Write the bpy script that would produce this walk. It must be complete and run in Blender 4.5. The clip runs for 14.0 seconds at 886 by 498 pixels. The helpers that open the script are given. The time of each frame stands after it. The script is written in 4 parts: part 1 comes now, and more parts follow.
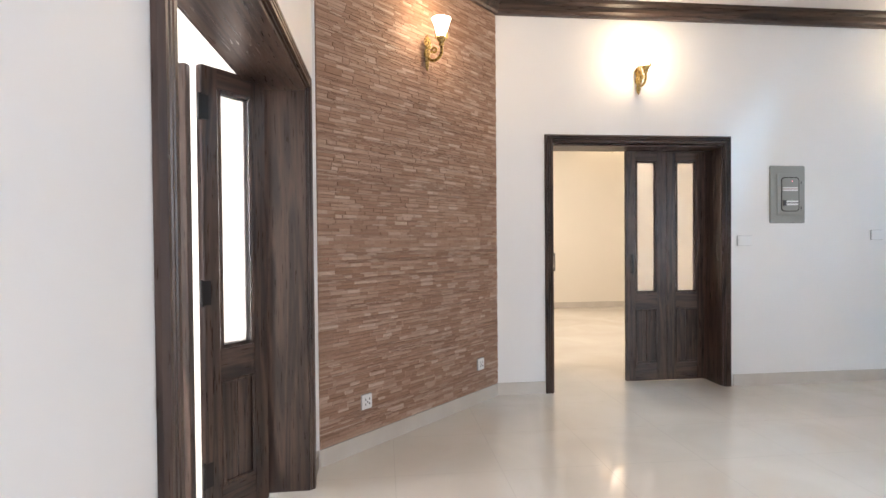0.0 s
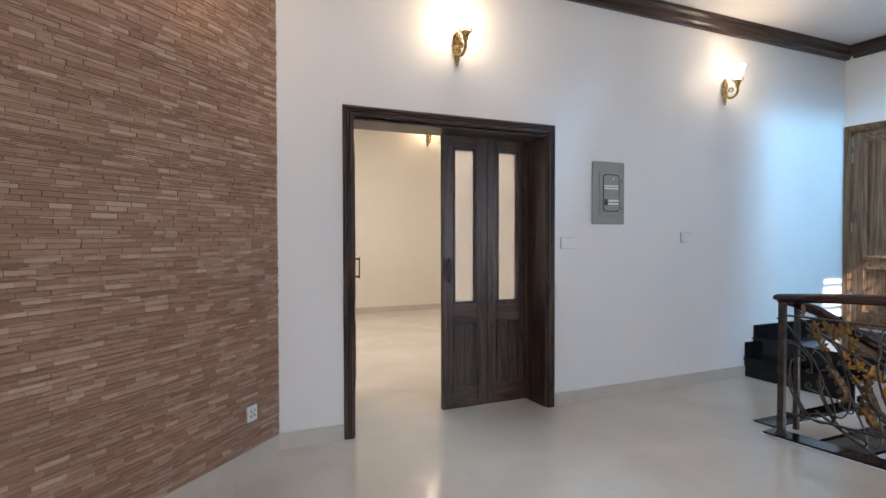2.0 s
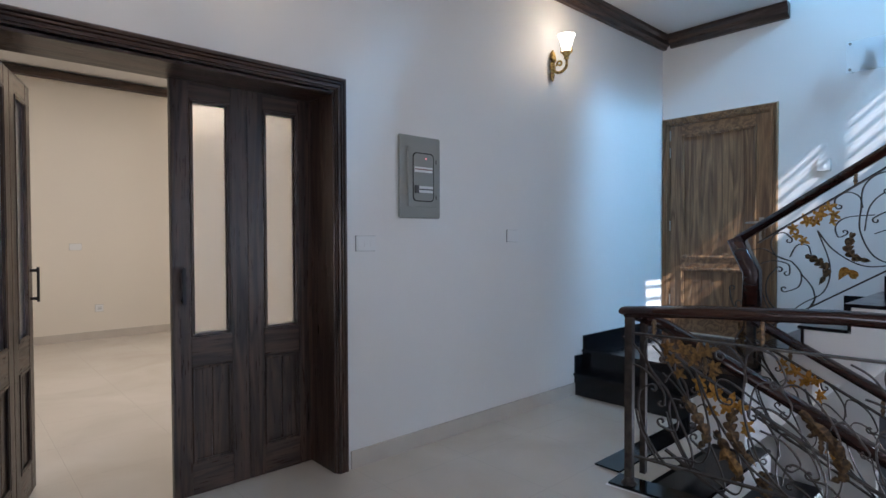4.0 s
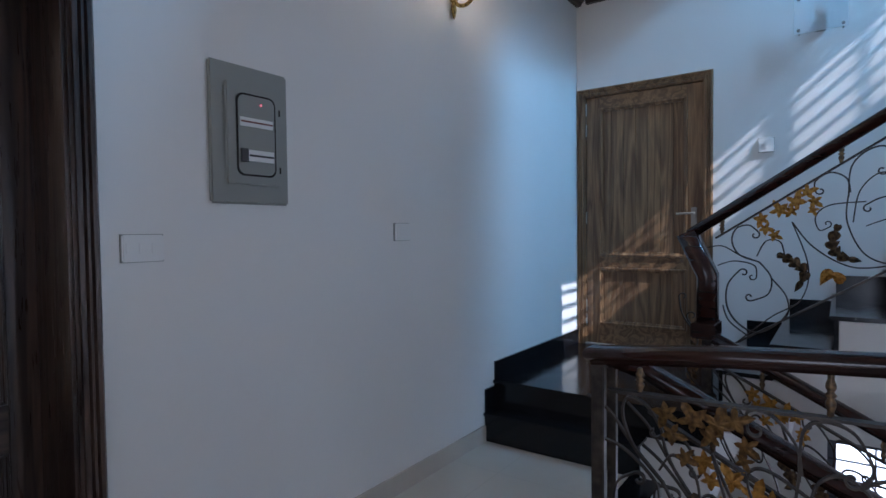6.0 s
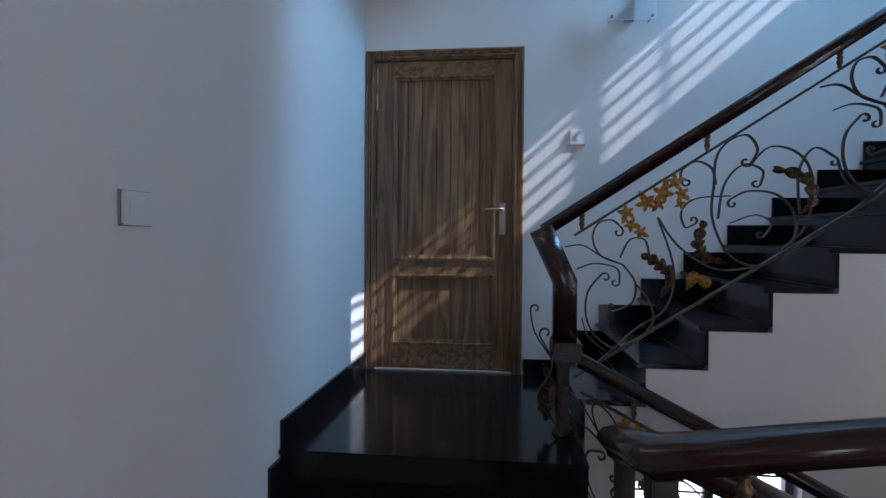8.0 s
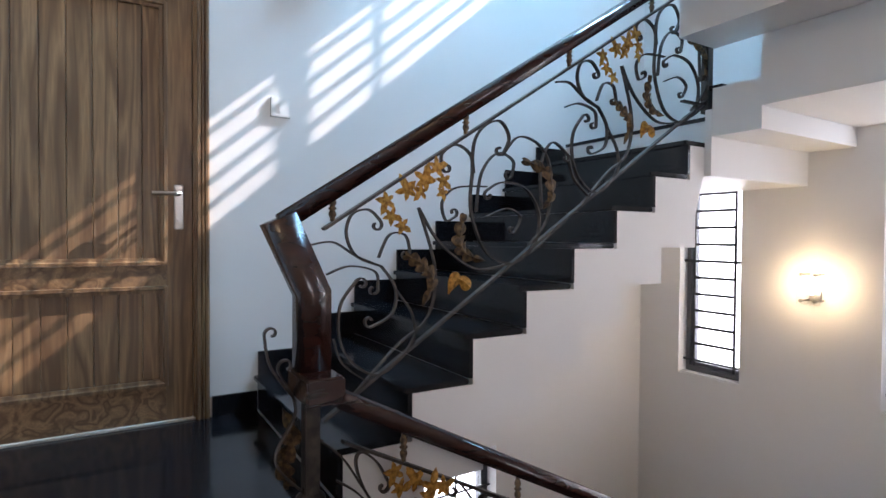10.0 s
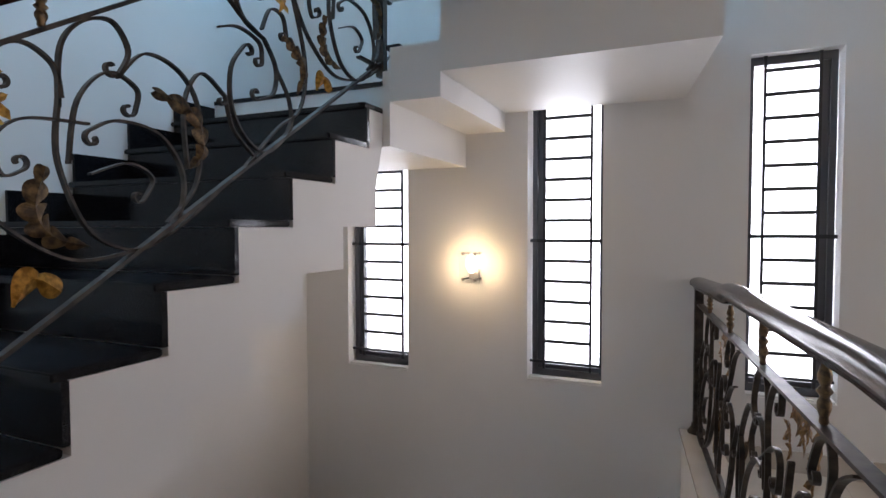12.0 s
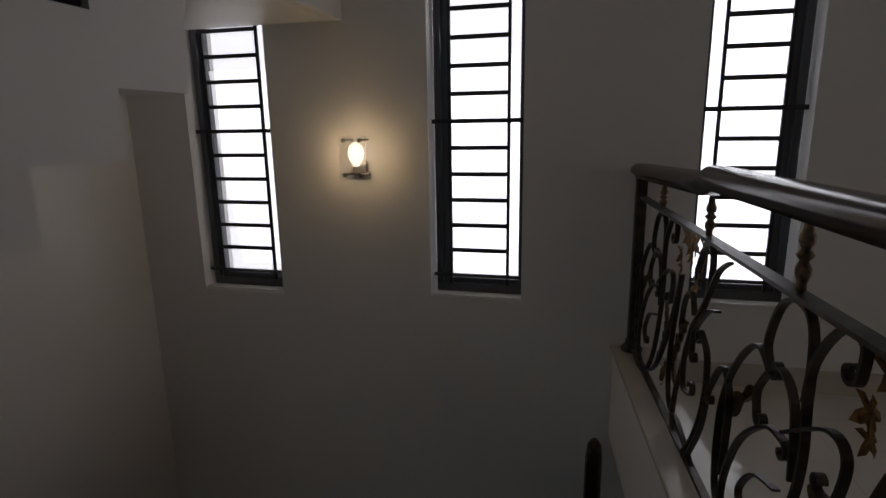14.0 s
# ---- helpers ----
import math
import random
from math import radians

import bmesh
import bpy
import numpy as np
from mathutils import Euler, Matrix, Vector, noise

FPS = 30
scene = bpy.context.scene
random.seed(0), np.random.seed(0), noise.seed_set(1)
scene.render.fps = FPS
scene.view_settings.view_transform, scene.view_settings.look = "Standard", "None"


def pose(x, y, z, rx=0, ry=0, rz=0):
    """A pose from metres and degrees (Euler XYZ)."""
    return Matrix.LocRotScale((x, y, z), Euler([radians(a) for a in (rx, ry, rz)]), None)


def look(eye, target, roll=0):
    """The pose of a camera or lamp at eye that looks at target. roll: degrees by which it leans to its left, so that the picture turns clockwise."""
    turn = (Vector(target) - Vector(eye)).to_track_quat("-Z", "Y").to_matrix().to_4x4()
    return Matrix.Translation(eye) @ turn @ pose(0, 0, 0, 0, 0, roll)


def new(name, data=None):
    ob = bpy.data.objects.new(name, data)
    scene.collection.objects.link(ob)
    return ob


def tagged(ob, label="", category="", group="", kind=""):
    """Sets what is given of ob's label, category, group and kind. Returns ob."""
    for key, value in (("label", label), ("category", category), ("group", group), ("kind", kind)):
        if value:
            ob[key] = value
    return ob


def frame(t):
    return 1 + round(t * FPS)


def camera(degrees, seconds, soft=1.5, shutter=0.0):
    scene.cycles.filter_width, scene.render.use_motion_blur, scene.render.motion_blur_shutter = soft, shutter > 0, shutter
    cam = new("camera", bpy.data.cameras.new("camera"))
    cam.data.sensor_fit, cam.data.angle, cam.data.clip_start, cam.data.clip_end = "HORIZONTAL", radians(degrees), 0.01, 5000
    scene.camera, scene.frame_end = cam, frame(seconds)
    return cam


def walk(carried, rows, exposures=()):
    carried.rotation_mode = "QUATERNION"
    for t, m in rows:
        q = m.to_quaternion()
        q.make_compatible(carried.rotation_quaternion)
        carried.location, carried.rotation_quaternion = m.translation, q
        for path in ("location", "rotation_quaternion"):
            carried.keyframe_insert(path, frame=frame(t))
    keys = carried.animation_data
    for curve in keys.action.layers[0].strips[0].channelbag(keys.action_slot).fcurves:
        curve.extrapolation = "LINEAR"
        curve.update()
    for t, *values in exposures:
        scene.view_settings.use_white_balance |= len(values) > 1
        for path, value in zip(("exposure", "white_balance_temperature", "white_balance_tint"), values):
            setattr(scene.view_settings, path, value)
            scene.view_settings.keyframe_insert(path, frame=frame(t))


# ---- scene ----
cam = camera(77.4, 14.0)
PATH = [
    (0, (-0.051, -0.037, 1.295), (0.163, 1.951, 1.265), -0.5),
    (0.5, (0.002, 0.236, 1.296), (0.255, 2.22, 1.27), -0.5),
    (1, (0.088, 0.462, 1.313), (0.44, 2.43, 1.278), -0.3),
    (1.5, (0.22, 0.709, 1.341), (0.813, 2.618, 1.295), -0.1),
    (2, (0.387, 0.961, 1.323), (1.223, 2.777, 1.279), -0.1),
    (2.5, (0.602, 1.188, 1.33), (1.588, 2.928, 1.286), -0.2),
    (3, (0.795, 1.428, 1.313), (1.905, 3.092, 1.272), -0.2),
    (3.5, (1.023, 1.642, 1.307), (2.257, 3.216, 1.265), -0.2),
    (4, (1.296, 1.853, 1.305), (2.638, 3.335, 1.263), -0.2),
    (6.3, (2.351, 2.878, 1.315), (4.045, 3.939, 1.254), -0.3),
    (6.5, (2.432, 2.998, 1.302), (4.179, 3.97, 1.245), -0.0),
    (7, (2.61, 3.212, 1.286), (4.476, 3.93, 1.23), 0.2),
    (7.2, (2.71, 3.287, 1.278), (4.604, 3.926, 1.221), 0.3),
    (9.3, (3.563, 3.866, 1.229), (5.446, 3.194, 1.196), 0.2),
    (9.5, (3.642, 3.877, 1.238), (5.475, 3.078, 1.2), 0.3),
    (10, (3.828, 3.872, 1.234), (5.539, 2.837, 1.193), 0.4),
    (10.5, (4.032, 3.869, 1.226), (5.539, 2.554, 1.188), 0.2),
    (11, (4.157, 3.785, 1.195), (5.394, 2.214, 1.161), 0.1),
    (11.5, (4.253, 3.64, 1.2), (5.221, 1.89, 1.161), -0.0),
    (12, (4.301, 3.483, 1.187), (5.095, 1.649, 1.111), -0.1),
    (12.5, (4.34, 3.311, 1.16), (4.999, 1.43, 0.999), -0.1),
    (13, (4.406, 3.118, 1.136), (4.959, 1.21, 0.901), -0.0),
    (13.5, (4.474, 2.942, 1.063), (4.945, 1.023, 0.754), -0.1),
    (14, (4.465, 2.770, 1.095), (4.934, 0.876, 0.659), -0.9),
]
EXPO = [(0.0, 1.72, 6150, 15), (0.6, 1.76, 6050, 15), (1.5, 1.45, 5950, 15), (3.0, 0.88, 5600, 15), (3.6, 0.80, 5550, 15), (4.2, 0.62, 5500, 15), (6.3, 0.06, 5250, 16), (7.2, -0.12, 5300, 17),
        (9.3, 0.78, 5950, 20), (10.0, 1.22, 6200, 20), (10.5, 1.45, 6300, 20), (11.2, 1.62, 6400, 20), (11.8, 0.95, 6350, 19), (12.2, 0.35, 6300, 19), (12.6, -0.28, 6300, 18), (13.0, -0.75, 6300, 18),
        (13.6, -1.2, 6450, 17), (14.0, -1.4, 6550, 17)]
walk(cam, [(t, look(eye, target, roll)) for t, eye, target, roll in PATH], EXPO)

# ---- world, sun and large lights ----
world = bpy.data.worlds.new("world")
scene.world = world
world.use_nodes = True
wn = world.node_tree
sky = wn.nodes.new("ShaderNodeTexSky")
sky.sky_type, sky.sun_disc = "NISHITA", False
SUN_DIR = Vector((0.25, 1.0, -0.88)).normalized()
sky.sun_elevation = math.asin(-SUN_DIR.z)
sky.sun_rotation = math.atan2(-SUN_DIR.x, -SUN_DIR.y)
wn.nodes["Background"].inputs["Strength"].default_value = 0.10
wn.links.new(sky.outputs[0], wn.nodes["Background"].inputs["Color"])


def lamp(name, kind, m, energy, color, size=0.1, size_y=None, angle=None):
    data = bpy.data.lights.new(name, kind)
    data.energy, data.color = energy, color
    if kind == "AREA":
        data.shape, data.size, data.size_y = "RECTANGLE", size, size_y or size
    elif kind == "SUN":
        data.angle = radians(angle)
    else:
        data.shadow_soft_size = size
    ob = new(name, data)
    ob.matrix_world = m
    return ob


lamp("sun", "SUN", look((0, 0, 0), SUN_DIR), 5.0, (1.0, 0.93, 0.82), angle=0.3)
DAY = (0.86, 0.93, 1.0)
upl = lamp("upper_window_light", "AREA", look((5.8, 0.45, 5.0), (6.3, 4.5, 1.5)), 64, (0.36, 0.72, 1.0), 0.85, 1.1)
upl.data.spread = radians(110)
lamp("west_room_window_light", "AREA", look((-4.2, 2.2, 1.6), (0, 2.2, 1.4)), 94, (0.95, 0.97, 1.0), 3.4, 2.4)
# unseen warm fill added under the ceiling to brighten the north room
lamp("north_room_fill_light", "AREA", look((2.6, 7.4, 3.36), (2.6, 7.401, 0)), 40, (1.0, 0.85, 0.66), 2.6, 1.6)
# added fill for the hall; the back wall here has no window
lamp("hall_fill_light", "AREA", look((0.9, -1.75, 1.7), (0.9, 0, 1.6)), 16, (0.96, 0.97, 1.0), 2.0, 1.6)
lamp("window_light_east", "AREA", look((6.11, 0.19, 0.95), (6.11, 2, 0.6)), 1.3, DAY, 0.36, 1.2)
lamp("window_light_middle", "AREA", look((4.91, 0.19, 1.1), (4.91, 2, 0.6)), 2.6, DAY, 0.34, 1.6)
lamp("window_light_hall", "AREA", look((3.81, 0.19, 1.15), (3.75, 2, 1.0)), 4, DAY, 0.34, 1.7)
lamp("lower_window_light", "AREA", look((6.76, 2.25, -0.65), (5, 2.25, -0.8)), 0.5, DAY, 0.9, 1.0)


# ---- materials ----
def material(name, base, rough=0.5, metal=0.0):
    m = bpy.data.materials.new(name)
    m.use_nodes = True
    b = m.node_tree.nodes["Principled BSDF"]
    b.inputs["Base Color"].default_value = (*base, 1)
    b.inputs["Roughness"].default_value = rough
    b.inputs["Metallic"].default_value = metal
    return m


def node(m, kind, links=(), **values):
    n = m.node_tree.nodes.new(kind)
    for key, value in values.items():
        n.inputs[key.replace("_", " ")].default_value = value
    for source, socket in links:
        m.node_tree.links.new(source, n.inputs[socket])
    return n


def noise_of(m, scale, detail=4.0, stretch=(1, 1, 1), distortion=0.0):
    co = node(m, "ShaderNodeTexCoord")
    mp = node(m, "ShaderNodeMapping", [(co.outputs["Object"], "Vector")], Scale=stretch)
    return node(m, "ShaderNodeTexNoise", [(mp.outputs[0], "Vector")], Scale=scale, Detail=detail, Distortion=distortion)


def ramp(m, source, stops):
    r = node(m, "ShaderNodeValToRGB", [(source, "Fac")])
    els = r.color_ramp.elements
    while len(els) < len(stops):
        els.new(0.5)
    for e, (p, c) in zip(els, stops):
        e.position, e.color = p, (*c, 1)
    return r


def into(m, out, socket):
    m.node_tree.links.new(out, m.node_tree.nodes["Principled BSDF"].inputs[socket])


def bump(m, height, strength, distance, over=None):
    b = node(m, "ShaderNodeBump", [(height, "Height")], Strength=strength, Distance=distance)
    if over:
        m.node_tree.links.new(over, b.inputs["Normal"])
    into(m, b.outputs[0], "Normal")
    return b.outputs[0]


def plaster(name, base, rough=0.55):
    m = material(name, base, rough)
    big = noise_of(m, 0.9, 3)
    r = ramp(m, big.outputs["Fac"], [(0.3, tuple(c * 0.965 for c in base)), (0.7, base)])
    into(m, r.outputs[0], "Base Color")
    fine = noise_of(m, 160, 3)
    wavy = noise_of(m, 3.0, 2)
    n = bump(m, wavy.outputs["Fac"], 0.25, 0.01)
    bump(m, fine.outputs["Fac"], 0.12, 0.001, n)
    rr = ramp(m, noise_of(m, 5, 4).outputs["Fac"], [(0.3, (rough - 0.06,) * 3), (0.7, (rough + 0.06,) * 3)])
    into(m, rr.outputs[0], "Roughness")
    return m


def wood(name, dark, light, axis="Z", rough=0.33, scale=1.0):
    m = material(name, light, rough)
    st = {"X": (0.6, 9, 9), "Y": (9, 0.6, 9), "Z": (9, 9, 0.6)}[axis]
    st = tuple(s * scale for s in st)
    rings = noise_of(m, 1.3, 2, st, 0.6)
    wave = node(m, "ShaderNodeMath", [(rings.outputs["Fac"], 0)])
    wave.operation = "MULTIPLY"
    wave.inputs[1].default_value = 9.0
    fr = node(m, "ShaderNodeMath", [(wave.outputs[0], 0)])
    fr.operation = "PINGPONG"
    fr.inputs[1].default_value = 1.0
    pores = noise_of(m, 14, 5, st)
    mix = node(m, "ShaderNodeMath", [(fr.outputs[0], 0), (pores.outputs["Fac"], 1)])
    mix.operation = "MULTIPLY"
    mid = tuple((a + b) / 2 for a, b in zip(dark, light))
    r = ramp(m, mix.outputs[0], [(0.05, dark), (0.3, mid), (0.62, light)])
    into(m, r.outputs[0], "Base Color")
    bump(m, mix.outputs[0], 0.25, 0.002)
    rr = ramp(m, pores.outputs["Fac"], [(0.3, (rough - 0.08,) * 3), (0.7, (rough + 0.1,) * 3)])
    into(m, rr.outputs[0], "Roughness")
    return m


WALL = plaster("wall_paint", (0.80, 0.785, 0.765), 0.5)
CREAM = plaster("cream_paint", (0.80, 0.745, 0.65), 0.5)
CEIL = plaster("ceiling_paint", (0.80, 0.79, 0.78), 0.6)
WOOD = wood("stained_wood", (0.022, 0.0125, 0.0095), (0.086, 0.051, 0.036), "Z")
WOODX = wood("stained_wood_across", (0.022, 0.0125, 0.0095), (0.086, 0.051, 0.036), "X")
WOODY = wood("stained_wood_along", (0.022, 0.0125, 0.0095), (0.086, 0.051, 0.036), "Y")
OAK = wood("stained_door_wood", (0.115, 0.060, 0.028), (0.29, 0.170, 0.082), "Z", 0.42)
OAKY = wood("stained_door_wood_across", (0.115, 0.060, 0.028), (0.29, 0.170, 0.082), "Y", 0.42)
RAIL = material("varnished_handrail", (0.036, 0.012, 0.009), 0.20)
into(RAIL, ramp(RAIL, noise_of(RAIL, 9, 5, (3, 0.4, 3), 0.8).outputs["Fac"], [(0.3, (0.020, 0.008, 0.007)), (0.7, (0.042, 0.015, 0.011))]).outputs[0], "Base Color")

GRANITE = material("black_granite", (0.012, 0.012, 0.014), 0.10)
_g = noise_of(GRANITE, 320, 4)
into(GRANITE, ramp(GRANITE, _g.outputs["Fac"], [(0.55, (0.007, 0.007, 0.009)), (0.72, (0.04, 0.04, 0.045))]).outputs[0], "Base Color")
into(GRANITE, ramp(GRANITE, noise_of(GRANITE, 6, 3).outputs["Fac"], [(0.3, (0.07,) * 3), (0.7, (0.2,) * 3)]).outputs[0], "Roughness")

GRANITE.node_tree.nodes["Principled BSDF"].inputs["Specular IOR Level"].default_value = 0.32
FLOOR = material("porcelain_tile", (0.62, 0.57, 0.50), 0.09)
_co = node(FLOOR, "ShaderNodeTexCoord")
_br = node(FLOOR, "ShaderNodeTexBrick", [(_co.outputs["Object"], "Vector")], Scale=1.0, Brick_Width=0.6, Row_Height=0.6, Mortar_Size=0.0012, Mortar_Smooth=0.3)
_br.offset = 0.0
_cl = ramp(FLOOR, noise_of(FLOOR, 1.6, 6, (1, 1, 1), 0.8).outputs["Fac"], [(0.3, (0.60, 0.55, 0.475)), (0.7, (0.68, 0.635, 0.565))])
_mx = node(FLOOR, "ShaderNodeMix", [(_br.outputs["Fac"], "Factor")])
_mx.data_type = "RGBA"
FLOOR.node_tree.links.new(_cl.outputs[0], _mx.inputs[6])
_mx.inputs[7].default_value = (0.50, 0.46, 0.40, 1)
into(FLOOR, _mx.outputs[2], "Base Color")
into(FLOOR, ramp(FLOOR, noise_of(FLOOR, 3.0, 5).outputs["Fac"], [(0.3, (0.05,) * 3), (0.75, (0.12,) * 3)]).outputs[0], "Roughness")
bump(FLOOR, _br.outputs["Fac"], 0.12, -0.0006)

SKIRT = material("skirting_tile", (0.56, 0.51, 0.45), 0.22)
into(SKIRT, ramp(SKIRT, noise_of(SKIRT, 4, 5).outputs["Fac"], [(0.3, (0.53, 0.48, 0.42)), (0.7, (0.60, 0.55, 0.485))]).outputs[0], "Base Color")
STONE = material("split_stone", (0.30, 0.19, 0.13), 0.75)
_oi = node(STONE, "ShaderNodeNewGeometry")
_ob = node(STONE, "ShaderNodeObjectInfo")
_ad = node(STONE, "ShaderNodeMath", [(_oi.outputs["Random Per Island"], 0), (_ob.outputs["Random"], 1)])
_fr = node(STONE, "ShaderNodeMath", [(_ad.outputs[0], 0)])
_fr.operation = "FRACT"
_sc = ramp(STONE, _fr.outputs[0], [(0.0, (0.32, 0.185, 0.12)), (0.5, (0.40, 0.25, 0.172)), (0.85, (0.48, 0.33, 0.24)), (1.0, (0.58, 0.43, 0.33))])
_sn = noise_of(STONE, 30, 6, (1, 1, 2.5))
_sm = node(STONE, "ShaderNodeMix", [(_sn.outputs["Fac"], "Factor")])
_sm.data_type, _sm.blend_type = "RGBA", "MULTIPLY"
STONE.node_tree.links.new(_sc.outputs[0], _sm.inputs[6])
_sm.inputs[7].default_value = (0.72, 0.68, 0.65, 1)
into(STONE, _sm.outputs[2], "Base Color")
bump(STONE, _sn.outputs["Fac"], 0.5, 0.003)

IRON = material("wrought_iron", (0.050, 0.042, 0.038), 0.42, 0.55)
bump(IRON, noise_of(IRON, 90, 3).outputs["Fac"], 0.3, 0.001)
into(IRON, ramp(IRON, noise_of(IRON, 25, 4).outputs["Fac"], [(0.35, (0.030, 0.025, 0.023)), (0.7, (0.085, 0.068, 0.055))]).outputs[0], "Base Color")
BRONZE = material("bronzed_leaf", (0.16, 0.10, 0.05), 0.4, 0.6)
into(BRONZE, ramp(BRONZE, noise_of(BRONZE, 60, 3).outputs["Fac"], [(0.4, (0.085, 0.058, 0.038)), (0.65, (0.26, 0.165, 0.08))]).outputs[0], "Base Color")
GOLD = material("gold_paint", (0.55, 0.28, 0.05), 0.38, 0.55)
into(GOLD, ramp(GOLD, noise_of(GOLD, 70, 3).outputs["Fac"], [(0.35, (0.32, 0.15, 0.025)), (0.6, (0.66, 0.36, 0.075))]).outputs[0], "Base Color")
# darker, browner gold for the leaves of the hall balustrade
DARK_GOLD = material("dark_gold_paint", (0.26, 0.14, 0.045), 0.42, 0.5)
into(DARK_GOLD, ramp(DARK_GOLD, noise_of(DARK_GOLD, 60, 3).outputs["Fac"], [(0.35, (0.12, 0.065, 0.025)), (0.65, (0.36, 0.20, 0.06))]).outputs[0], "Base Color")
BRASS = material("aged_brass", (0.42, 0.29, 0.09), 0.3, 0.9)
into(BRASS, ramp(BRASS, noise_of(BRASS, 70, 3).outputs["Fac"], [(0.35, (0.13, 0.08, 0.03)), (0.6, (0.52, 0.37, 0.13))]).outputs[0], "Base Color")
STEEL = material("brushed_steel", (0.42, 0.40, 0.37), 0.3, 0.95)
DARKMETAL = material("dark_metal", (0.03, 0.028, 0.027), 0.4, 0.8)
ALU = material("bronze_aluminium", (0.10, 0.108, 0.125), 0.35, 0.1)
GRILLE = material("grille_paint", (0.03, 0.033, 0.04), 0.45)
PLASTIC = material("white_plastic", (0.78, 0.78, 0.77), 0.3)
GREYMETAL = material("grey_powder_coat", (0.29, 0.295, 0.275), 0.45)
GREYDARK = material("dark_grey_plastic", (0.07, 0.07, 0.075), 0.4)
REVEAL = plaster("reveal_paint", (0.80, 0.80, 0.79), 0.45)


def glass(name, rough, tint=(1, 1, 1)):
    m = material(name, tint, rough)
    b = m.node_tree.nodes["Principled BSDF"]
    b.inputs["Transmission Weight"].default_value = 1.0
    b.inputs["IOR"].default_value = 1.45
    return m


CLEAR = glass("clear_glass", 0.0)
FROST = glass("frosted_glass", 0.35, (0.97, 0.98, 1.0))


def glow(name, color, strength):
    m = material(name, (0.8, 0.8, 0.8), 0.5)
    b = m.node_tree.nodes["Principled BSDF"]
    b.inputs["Emission Color"].default_value = (*color, 1)
    b.inputs["Emission Strength"].default_value = strength
    return m


SHADE = glow("lit_glass_shade", (1.0, 0.84, 0.60), 4.0)
DAYLIGHT = glow("bright_daylight", (0.93, 0.97, 1.0), 2.0)


# ---- building helpers ----
def link_mesh(name, bm, mat, parent=None, label=""):
    me = bpy.data.meshes.new(name)
    bmesh.ops.recalc_face_normals(bm, faces=bm.faces)
    bm.to_mesh(me)
    bm.free()
    if mat:
        me.materials.append(mat)
    ob = new(name, me)
    if parent:
        ob.parent = parent
    if label:
        tagged(ob, label)
    return ob


def part(name, bm, mat, parent, label=""):
    return link_mesh(name, bm, mat, parent, label)


def root(name, x, y, z, rz=0.0, label="", category="", group="", kind=""):
    ob = new(name)
    ob.matrix_world = pose(x, y, z, 0, 0, rz)
    ob.empty_display_size = 0.1
    return tagged(ob, label, category, group, kind)


def add_box(bm, x0, x1, y0, y1, z0, z1):
    v = [bm.verts.new((x, y, z)) for z in (z0, z1) for x, y in ((x0, y0), (x1, y0), (x1, y1), (x0, y1))]
    for f in ((0, 3, 2, 1), (4, 5, 6, 7), (0, 1, 5, 4), (1, 2, 6, 5), (2, 3, 7, 6), (3, 0, 4, 7)):
        bm.faces.new([v[i] for i in f])
    return bm


def boxes(*bs):
    bm = bmesh.new()
    for b in bs:
        add_box(bm, *b)
    return bm


def bevelled(bm, w=0.004, seg=2):
    bmesh.ops.bevel(bm, geom=list(bm.edges), offset=w, segments=seg, affect="EDGES", clamp_overlap=True)
    return bm


def bbox(x0, x1, y0, y1, z0, z1, w=0.004, seg=2):
    return bevelled(boxes((x0, x1, y0, y1, z0, z1)), w, seg)


def smooth(ob):
    for p in ob.data.polygons:
        p.use_smooth = True
    return ob


def structure(name, bm, mat, label=""):
    return tagged(link_mesh(name, bm, mat), label, "", "", "structure")


def sweep(points, profile, closed_ends=True, up=(0, 0, 1)):
    """A profile of (across, up) pairs carried along points."""
    bm = bmesh.new()
    pts = [Vector(p) for p in points]
    up = Vector(up)
    rings = []
    for i, p in enumerate(pts):
        a = (pts[i] - pts[i - 1]).normalized() if i else (pts[1] - pts[0]).normalized()
        b = (pts[i + 1] - pts[i]).normalized() if i < len(pts) - 1 else a
        tan = (a + b).normalized()
        side = tan.cross(up)
        if side.length < 1e-3:
            side = Vector((1, 0, 0))
        side.normalize()
        nor = side.cross(tan).normalized()
        k = 1 / max(0.45, tan.dot(b))
        flat_turn = abs(a.cross(b).dot(nor)) > abs(a.cross(b).dot(side))
        ks, kn = (k, 1) if flat_turn else (1, k)
        rings.append([bm.verts.new(p + side * u * ks + nor * v * kn) for u, v in profile])
    n = len(profile)
    for r0, r1 in zip(rings, rings[1:]):
        for j in range(n):
            bm.faces.new((r0[j], r0[(j + 1) % n], r1[(j + 1) % n], r1[j]))
    if closed_ends:
        bm.faces.new(rings[0])
        bm.faces.new(list(reversed(rings[-1])))
    return bm


def lathe(profile, seg=14, bm=None, at=(0, 0, 0)):
    """A turned body from (radius, height) pairs."""
    bm = bm or bmesh.new()
    rings = []
    for r, z in profile:
        rings.append([bm.verts.new((at[0] + r * math.cos(2 * math.pi * k / seg), at[1] + r * math.sin(2 * math.pi * k / seg), at[2] + z)) for k in range(seg)])
    for a, b in zip(rings, rings[1:]):
        for k in range(seg):
            bm.faces.new((a[k], a[(k + 1) % seg], b[(k + 1) % seg], b[k]))
    bm.faces.new(list(reversed(rings[0])))
    bm.faces.new(rings[-1])
    return bm


def circle(r, n=8):
    return [(r * math.cos(2 * math.pi * k / n), r * math.sin(2 * math.pi * k / n)) for k in range(n)]

